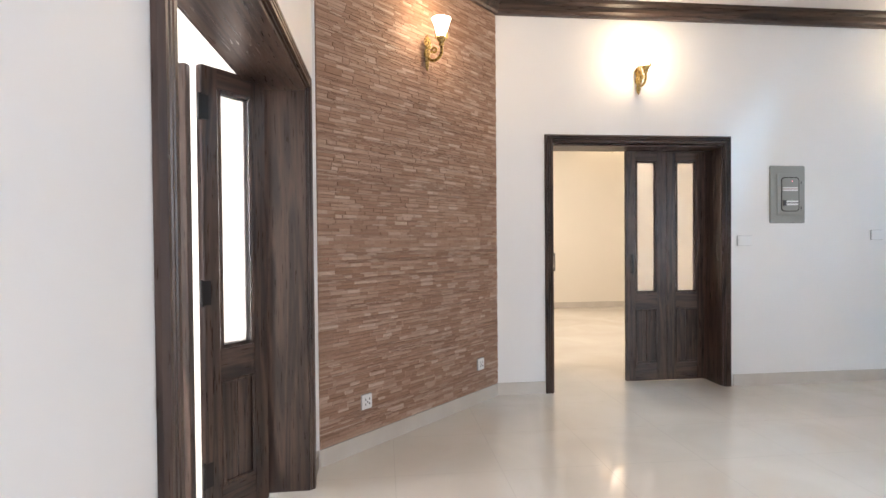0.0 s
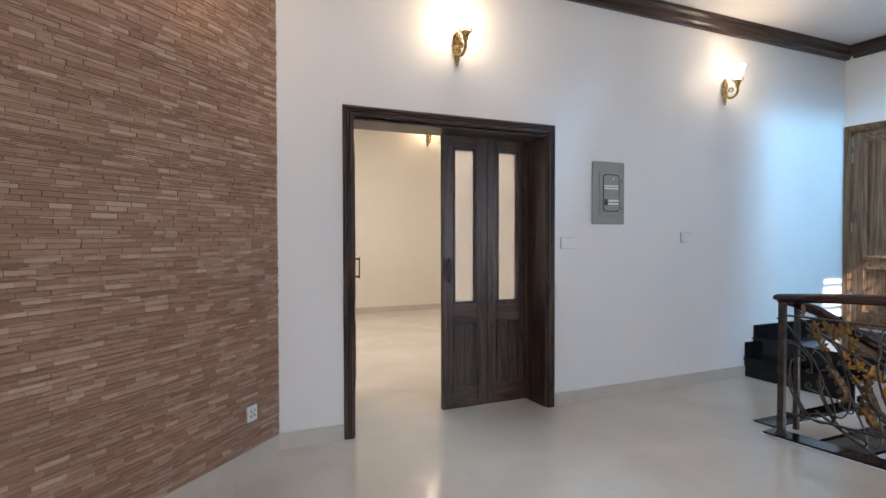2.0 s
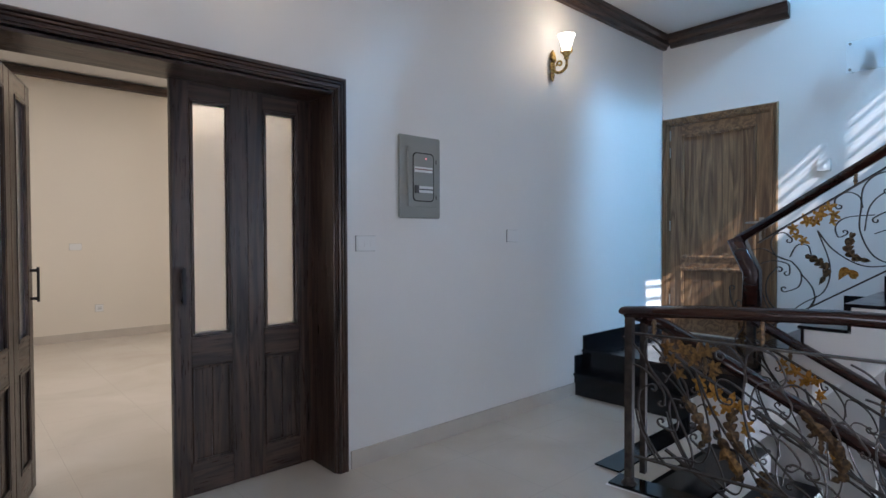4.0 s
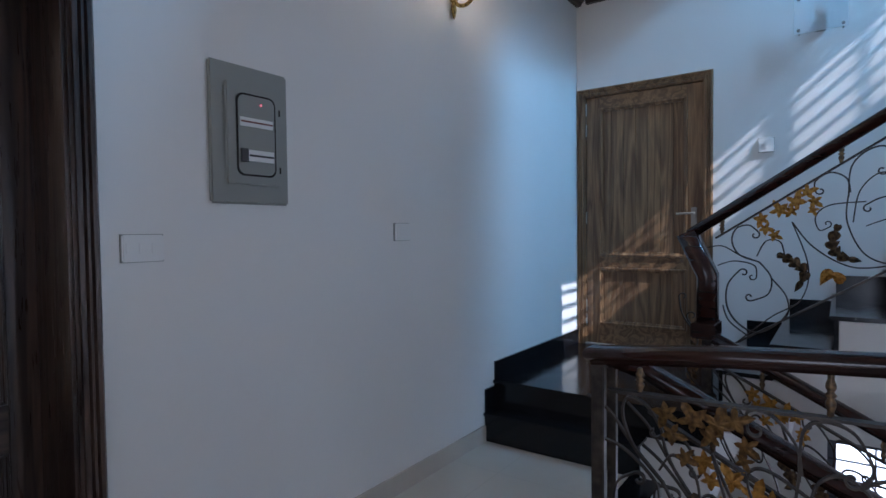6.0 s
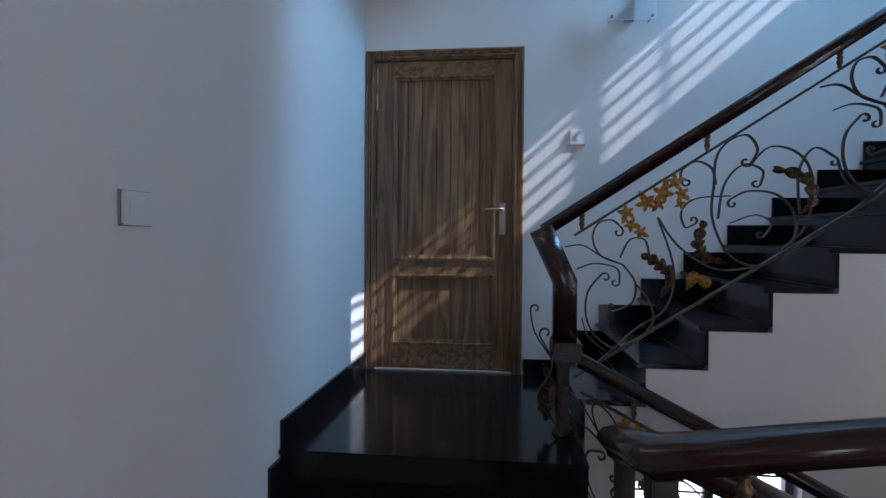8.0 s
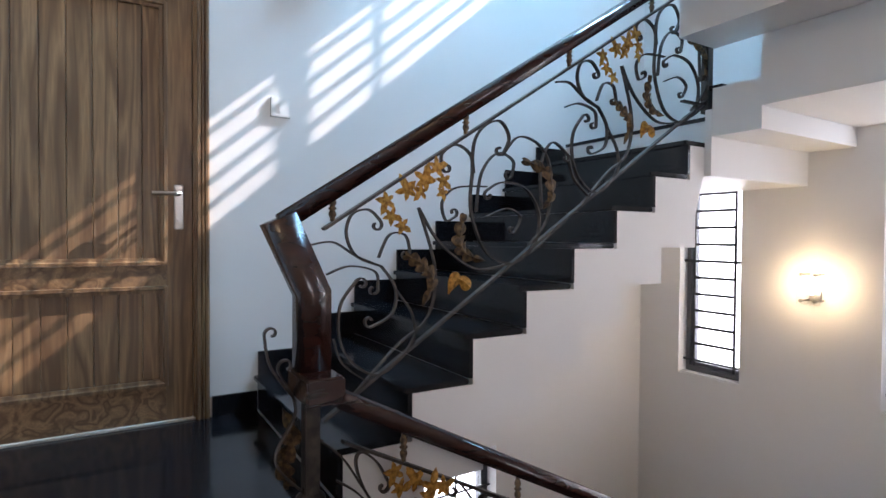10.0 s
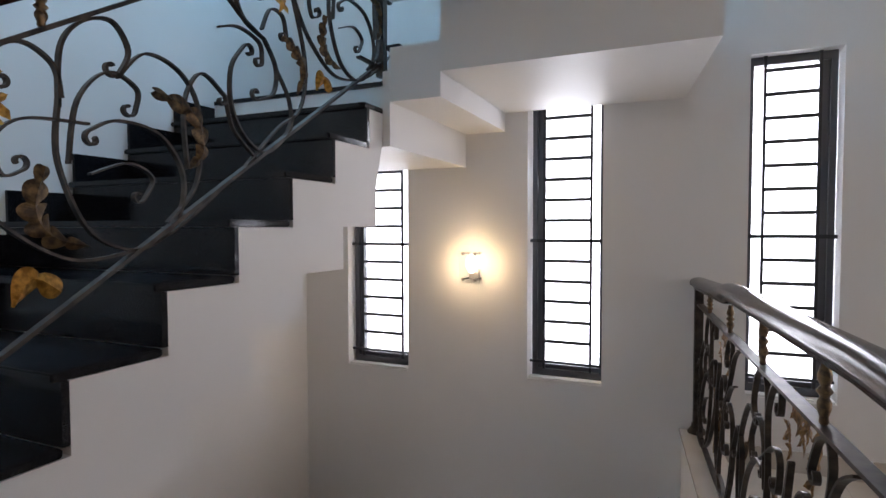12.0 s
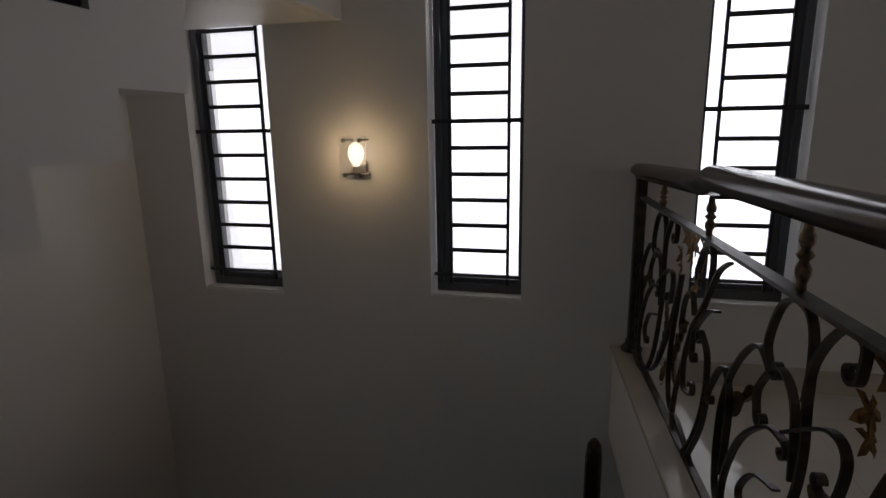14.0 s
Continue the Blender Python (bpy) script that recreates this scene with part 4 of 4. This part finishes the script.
class Panel:
    """Ironwork in a vertical plane: u metres along the rail, v above its lower bar; the lower bar climbs by slope."""

    def __init__(self, parent, at, heading, slope, period, height):
        self.parent, self.at, self.slope, self.period, self.height = parent, Vector(at), slope, period, height
        self.dir = Vector((math.cos(radians(heading)), math.sin(radians(heading)), 0))
        self.side = self.dir.cross(Vector((0, 0, 1)))

    def place(self, q, off=0.0):
        return self.at + self.dir * q[0] + Vector((0, 0, q[1])) + self.side * off

    def uv(self, u, v, i=0):
        s = (u + i) * self.period
        return Vector((s, v / 0.6 * self.height + self.slope * s))

    def stroke(self, i, pts, c0=0, c1=0, w=0.007, r0=0.034, mat=None, name="scroll"):
        path = smooth_curve([self.uv(u, v, i) for u, v in pts])
        if c1:
            path = curl_on(path, c1, r0)
        if c0:
            path = list(reversed(curl_on(list(reversed(path)), c0, r0)))
        flat = [(-0.0075, -w / 2), (0.0075, -w / 2), (0.0075, w / 2), (-0.0075, w / 2)]
        pts3 = [self.place(p) for p in path]
        bm = bmesh.new()
        rings = []
        for k, p in enumerate(pts3):
            t = (pts3[min(k + 1, len(pts3) - 1)] - pts3[max(k - 1, 0)]).normalized()
            nor = self.side.cross(t).normalized()
            rings.append([bm.verts.new(p + self.side * a + nor * b) for a, b in flat])
        for a, b in zip(rings, rings[1:]):
            for j in range(4):
                bm.faces.new((a[j], a[(j + 1) % 4], b[(j + 1) % 4], b[j]))
        bm.faces.new(rings[0])
        bm.faces.new(list(reversed(rings[-1])))
        part(name, bm, mat or IRON, self.parent)

    def leaf(self, i, pts, width, mat, name, lobes=4, off=0.012):
        """A lobed leaf whose spine runs through pts."""
        path = smooth_curve([self.uv(u, v, i) for u, v in pts], 14)
        n = len(path)
        bm = bmesh.new()
        rows = []
        for k, p in enumerate(path):
            t = (path[min(k + 1, n - 1)] - path[max(k - 1, 0)]).normalized()
            nor = Vector((-t.y, t.x))
            s = k / (n - 1)
            w = width * (math.sin(math.pi * (0.08 + 0.9 * s)) ** 0.8) * (0.42 + 0.80 * abs(math.sin(math.pi * lobes * s + 0.4)) ** 0.7)
            sweepback = t * (-0.55 * w)
            rows.append([bm.verts.new(self.place(p + nor * w + sweepback, off - 0.006)), bm.verts.new(self.place(p, off + 0.004)), bm.verts.new(self.place(p - nor * w + sweepback, off - 0.006))])
        for a, b in zip(rows, rows[1:]):
            bm.faces.new((a[0], a[1], b[1], b[0]))
            bm.faces.new((a[1], a[2], b[2], b[1]))
        bmesh.ops.solidify(bm, geom=list(bm.faces), thickness=0.004)
        part(name, bm, mat, self.parent)

    def star(self, i, u, v, r, turn, mat, off=0.014):
        """A five-lobed leaf, slightly cupped."""
        c = self.uv(u, v, i)
        bm = bmesh.new()
        mid = bm.verts.new(self.place(c, off + 0.008))
        ring = []
        for k in range(20):
            a = turn + 2 * math.pi * k / 20
            rr = r * (0.50, 0.80, 1.18, 0.84)[k % 4] * (0.85, 1.05, 1.35, 1.0, 0.8)[k // 4]
            ring.append(bm.verts.new(self.place(c + Vector((rr * math.cos(a), rr * math.sin(a))), off + (0.0 if k % 4 == 2 else 0.005))))
        for k in range(20):
            bm.faces.new((mid, ring[k], ring[(k + 1) % 20]))
        bmesh.ops.solidify(bm, geom=list(bm.faces), thickness=0.004)
        part("flower_leaf", bm, mat, self.parent, "gold painted leaf")

    def bar(self, u0, u1, v, w, h, name, mat=None):
        a, b = self.uv(u0, v), self.uv(u1, v)
        part(name, sweep([self.place(a), self.place(b)], [(-w / 2, -h / 2), (w / 2, -h / 2), (w / 2, h / 2), (-w / 2, h / 2)]), mat or IRON, self.parent)

    def baluster(self, u, v, length, mat=None):
        q = self.uv(u, v)
        p = self.place(q)
        prof = [(0.006, 0), (0.009, 0.04), (0.008, 0.12), (0.013, 0.25), (0.013, 0.33), (0.008, 0.42), (0.015, 0.5), (0.008, 0.58), (0.013, 0.67), (0.013, 0.75), (0.008, 0.88), (0.009, 0.96), (0.006, 1)]
        smooth(part("turned_baluster", lathe([(r, z * length) for r, z in prof], 10, None, p), mat or BRONZE, self.parent, "turned bronzed baluster"))

    def motif(self, i, gold=None):
        S = self.stroke
        S(i, [(0.169, 0.352), (0.081, 0.443), (0.046, 0.535), (0.065, 0.587), (0.122, 0.567), (0.163, 0.508)], 0, -1, r0=0.022)
        S(i, [(0.169, 0.352), (0.221, 0.245), (0.21, 0.168), (0.138, 0.176)], 0, -1, r0=0.022)
        S(i, [(-0.069, 0.577), (0.004, 0.537), (0.081, 0.443), (0.169, 0.352)], 0, 0, 0.006)
        S(i, [(-0.019, 0.452), (0.057, 0.427), (0.146, 0.35), (0.158, 0.288)], 0, -1, 0.006, 0.020)
        S(i, [(0.308, 0.052), (0.261, 0.0), (0.163, 0.0), (0.073, 0.101), (0.024, 0.217), (0.027, 0.323), (0.081, 0.364)], 0, -1, r0=0.022)
        S(i, [(0.122, 0.005), (0.034, 0.132), (0.004, 0.232)], 0, 0, 0.005)
        S(i, [(0.158, 0.387), (0.198, 0.437), (0.257, 0.398), (0.276, 0.329)], 0, -1, 0.006, 0.020)
        S(i, [(0.065, 0.0), (0.225, 0.046), (0.346, 0.058), (0.376, 0.2), (0.308, 0.459)], 0, 0, 0.006)
        S(i, [(0.225, 0.234), (0.289, 0.101), (0.279, 0.003), (0.122, 0.005)], 0, 0, 0.006)
        S(i, [(0.308, 0.459), (0.397, 0.279), (0.547, 0.092), (0.716, 0.0)], 0, 0)
        S(i, [(0.536, 0.444), (0.52, 0.521), (0.459, 0.59), (0.401, 0.59), (0.401, 0.544)], 0, 1, r0=0.020)
        S(i, [(0.529, 0.428), (0.536, 0.552), (0.582, 0.59), (0.654, 0.569), (0.696, 0.486), (0.671, 0.443)], 0, -1, r0=0.022)
        S(i, [(0.529, 0.447), (0.525, 0.313), (0.594, 0.12), (0.716, 0.0), (0.822, 0.0), (0.849, 0.1), (0.781, 0.242), (0.666, 0.335), (0.594, 0.348)], 0, 1, r0=0.020)
        S(i, [(0.547, 0.299), (0.57, 0.425), (0.641, 0.458), (0.716, 0.387), (0.711, 0.336)], 0, -1, 0.006, 0.020)
        S(i, [(0.594, 0.251), (0.691, 0.222), (0.755, 0.15), (0.729, 0.113)], 0, -1, 0.005, 0.018)
        S(i, [(0.594, 0.362), (0.459, 0.438), (0.403, 0.423), (0.417, 0.349), (0.455, 0.336)], 0, 1, 0.006, 0.018)
        S(i, [(0.666, 0.435), (0.742, 0.463), (0.849, 0.37), (0.906, 0.236), (0.892, 0.061), (0.795, 0.014)], 0, 0, 0.006)
        S(i, [(0.863, 0.114), (0.855, 0.288), (0.912, 0.348), (0.995, 0.255)], 0, -1, 0.006, 0.020)
        S(i, [(0.716, 0.0), (0.835, -0.02), (1.026, 0.0)], 0, 0, 0.006)
        for k, (u, v, r, t) in enumerate(((0.181, 0.561, 0.036, 1.2), (0.194, 0.503, 0.032, 2.9), (0.234, 0.446, 0.030, 2.6), (0.257, 0.548, 0.042, 5.2), (0.321, 0.545, 0.044, 4.4), (0.366, 0.565, 0.036, 3.4), (0.397, 0.50, 0.032, 2.4), (0.393, 0.462, 0.024, 1.9), (0.308, 0.515, 0.030, 0.9))):
            self.star(i, u, v, r, t, gold or GOLD, 0.011 + 0.002 * (k % 3))
        self.leaf(i, [(0.252, 0.336), (0.317, 0.258), (0.36, 0.175), (0.321, 0.113)], 0.027, BRONZE, "acanthus_leaf", 6)
        self.leaf(i, [(0.492, 0.323), (0.47, 0.25), (0.503, 0.171), (0.582, 0.098)], 0.027, BRONZE, "acanthus_leaf", 6)
        self.leaf(i, [(0.755, 0.366), (0.877, 0.252), (0.906, 0.144), (0.863, 0.114)], 0.026, BRONZE, "acanthus_leaf", 6)
        self.leaf(i, [(0.514, 0.047), (0.459, 0.115), (0.423, 0.084)], 0.026, gold or GOLD, "bud_leaf", 2, 0.016)


HANDRAIL = [(-0.022, -0.030), (0.022, -0.030), (0.026, -0.018)] + [(0.043 * math.cos(a) ** 0.8, 0.002 + 0.028 * math.sin(a)) for a in (-0.35, -0.05, 0.25, 0.55, 0.85, 1.15, 1.45)]
HANDRAIL += [(-x, z) for x, z in reversed(HANDRAIL[2:])]
BLOCK = [(-0.040, -0.036), (0.040, -0.036), (0.040, 0.030), (0.034, 0.036), (-0.034, 0.036), (-0.040, 0.030)]

# rising balustrade
rb = root("rising_balustrade", 5.60, Y1, LAND, 0, "wrought iron scroll balustrade with gold leaves and varnished brown handrail", "balustrade")
rx = 0.0
OY = Y1


def rel(y, z, x=0.0):
    return (x, y - OY, z - LAND)


SL = 0.65
hr = [rel(3.40, 1.28), rel(1.06, 1.28 + SL * 2.34)]
smooth(part("handrail", sweep(hr, HANDRAIL), RAIL, rb, "glossy dark red-brown wooden handrail"))
smooth(part("gooseneck", sweep([rel(3.305, 0.80), rel(3.305, 1.05), rel(3.415, 1.29)], [(-0.056, -0.050), (0.056, -0.050), (0.056, 0.034), (0.040, 0.050), (-0.040, 0.050), (-0.056, 0.034)], True, (0, 1, 0)), RAIL, rb, "glossy brown wooden gooseneck"))
part("newel_block", bbox(-0.150, 0.058, 3.240 - OY, 3.365 - OY, 0.715 - LAND, 0.80 - LAND, 0.008, 3), RAIL, rb)
part("newel_post", bevelled(boxes((-0.026, 0.026, 3.28 - OY, 3.33 - OY, LAND - LAND, 0.715 - LAND)), 0.003), IRON, rb, "dark iron square newel post")
part("post_foot", lathe([(0.05, 0), (0.05, 0.012), (0.032, 0.03), (0.028, 0.05)], 14, None, rel(3.305, LAND + 0.001)), IRON, rb)
pn = Panel(rb, rel(3.232, 0.640), -90, SL, 1.06, 0.64)
pn.bar(-0.03, 1.95, 0.0, 0.022, 0.010, "lower_bar")
pn.bar(-0.03, 1.95, 0.6, 0.032, 0.010, "upper_bar")
for k in range(2):
    pn.motif(k)
for k in range(5):
    pn.baluster(0.0 + 0.5 * k, 0.605, 0.088)
part("top_post", boxes((-0.02, 0.02, 1.18 - OY, 1.22 - OY, 1.89 - LAND, 2.66 - LAND)), IRON, rb, "dark iron post")
part("landing_bar", boxes((-0.012, 0.012, 1.22 - OY, 1.40 - OY, 1.925 - LAND, 1.935 - LAND)), IRON, rb)
# narrow ironwork between the newel and the first step
pq = Panel(rb, rel(3.335, 0.40), 90, 0.0, 1.0, 0.6)
pq.stroke(0, [(0.0, 0.0), (0.085, 0.12), (0.02, 0.27), (0.075, 0.40)], 0, 1, r0=0.028)
pq.stroke(0, [(0.02, 0.30), (0.10, 0.42), (0.12, 0.52)], 0, 1, r0=0.022)
pq.leaf(0, [(0.035, 0.02), (0.055, 0.10), (0.03, 0.19), (0.06, 0.28)], 0.030, BRONZE, "acanthus_leaf", 5)

# falling balustrade, beside the rising flight
fb = root("falling_balustrade", 5.60, WELL_N, 0.0, 0, "wrought iron scroll balustrade with brown handrail, going down", "balustrade")
FS = -0.52
smooth(part("handrail", sweep([(-0.12, 3.25 - WELL_N, 0.725), (-0.12, 0.80 - WELL_N, 0.725 + FS * 2.45)], HANDRAIL), RAIL, fb, "glossy dark red-brown wooden handrail"))
pf = Panel(fb, (-0.12, -0.20, 0.055), -90, FS, 0.987, 0.53)
pf.bar(0.0, 2.3, 0.0, 0.022, 0.010, "lower_bar")
pf.bar(0.0, 2.3, 0.6, 0.028, 0.010, "upper_bar")
for k in range(2):
    pf.motif(k)
for k in range(4):
    pf.baluster(0.22 + 0.5 * k, 0.605, 0.10)

# level balustrade along the hall, with its boxed return and the inner falling rail
hb_ = root("hall_balustrade", RAIL_AT.x, RAIL_AT.y, 0.0, RAIL_TURN, "wrought iron scroll balustrade with brown handrail along the open stairwell", "balustrade")
RZ = 0.915
smooth(part("handrail", sweep([(0, -2.94, RZ - 0.01), (0, -2.1, RZ + 0.025), (0, -2.05, RZ + 0.045), (0, -0.9, RZ + 0.055), (0, -0.35, RZ + 0.03), (0, 0, RZ), (0.18, 0, RZ - 0.05), (0.18, -0.12, RZ - 0.08), (0.18, -2.4, RZ - 0.545 * 2.28)], HANDRAIL), RAIL, hb_, "glossy dark red-brown wooden handrail"))
part("newel_post", bevelled(boxes((-0.02, 0.02, -0.02, 0.02, 0.02, RZ - 0.03)), 0.003), IRON, hb_, "dark iron square newel post")
part("post_foot", lathe([(0.05, 0), (0.05, 0.01), (0.03, 0.028), (0.026, 0.05)], 14, None, (0, 0, 0.001)), IRON, hb_)
part("newel_post", bevelled(boxes((-0.02, 0.02, -2.94, -2.90, 0.144, RZ - 0.035)), 0.003), IRON, hb_, "dark iron square end post")
part("post_foot", lathe([(0.045, 0), (0.045, 0.01), (0.03, 0.028), (0.026, 0.05)], 14, None, (0, -2.92, 0.144)), IRON, hb_)
part("return_post", boxes((0.165, 0.195, -0.015, 0.015, 0.012, RZ - 0.03)), IRON, hb_)
part("lower_post", lathe([(0.03, 0), (0.03, 1.58), (0.024, 1.63), (0.01, 1.65)], 12, None, (0.205, -2.43, -1.649)), RAIL, hb_, "round dark wooden newel post")
ph = Panel(hb_, (0, -0.03, 0.165), -90, 0.0, 0.97, 0.64)
ph.bar(0.0, 2.92, 0.0, 0.022, 0.010, "lower_bar")
ph.bar(0.0, 2.92, 0.6, 0.032, 0.009, "upper_bar")
for k in range(3):
    ph.motif(k, DARK_GOLD)
for k in range(6):
    ph.baluster(0.1 + 0.5 * k, 0.605, (0.075, 0.115, 0.13, 0.13, 0.10, 0.075)[k])
pa = Panel(hb_, (0.18, -0.12, 0.17), -90, -0.545, 0.987, 0.53)
pa.bar(0.0, 2.3, 0.0, 0.022, 0.010, "lower_bar")
pa.bar(0.0, 2.3, 0.6, 0.028, 0.010, "upper_bar")
for k in range(2):
    pa.motif(k)
for k in range(4):
    pa.baluster(0.2 + 0.5 * k, 0.605, 0.10)

# ---- split stone cladding ----
clad = root("stone_cladding", TILE0.x, TILE0.y, 0.0, DANG, "brown split stone strip cladding covering the diagonal wall", "wall cladding")
CLEN, CTOP = (TILE1 - TILE0).length, CH - 0.10
rnd = random.Random(7)
meshes = []
strips = []
z = 0.102
while z < CTOP - 0.004:
    h = rnd.choice((0.007, 0.009, 0.018, 0.022))
    h = max(0.004, min(h, CTOP - z))
    s = 0.004
    while s < CLEN - 0.006:
        L = min(rnd.uniform(0.05, 0.15), CLEN - 0.004 - s)
        if CLEN - 0.004 - (s + L) < 0.03:
            L = CLEN - 0.004 - s
        strips.append((s, L, z, h, rnd.uniform(0.0085, 0.0125), rnd.uniform(-0.002, 0.002)))
        s += L
    z += h


def strip_verts(s, L, z, h, dep, tilt):
    e = 0.0011
    return [(s, 0, z), (s + L, 0, z), (s + L, 0, z + h), (s, 0, z + h),
            (s + e, -dep, z + e), (s + L - e, -dep - tilt, z + e), (s + L - e, -dep - tilt, z + h - e), (s + e, -dep, z + h - e)]


FACES = ((4, 5, 6, 7), (0, 1, 5, 4), (1, 2, 6, 5), (2, 3, 7, 6), (3, 0, 4, 7))
near = [t for t in strips if t[0] < 0.75 and 0.1 <= t[2] < 0.62][:300]
near_set = set(near)
verts, faces = [], []
for t in strips:
    if t in near_set:
        continue
    n0 = len(verts)
    verts += strip_verts(*t)
    faces += [tuple(n0 + i for i in f) for f in FACES]
me = bpy.data.meshes.new("stone_strip_infill")
me.from_pydata(verts, [], faces)
me.materials.append(STONE)
ob = new("stone_strip_infill", me)
ob.parent = clad
tagged(ob, "", "", "", "stuff")
for t in near:
    me = bpy.data.meshes.new("stone_strip")
    me.from_pydata(strip_verts(*t), [], [tuple(f) for f in FACES])
    me.materials.append(STONE)
    ob = new("stone_strip", me)
    ob.parent = clad
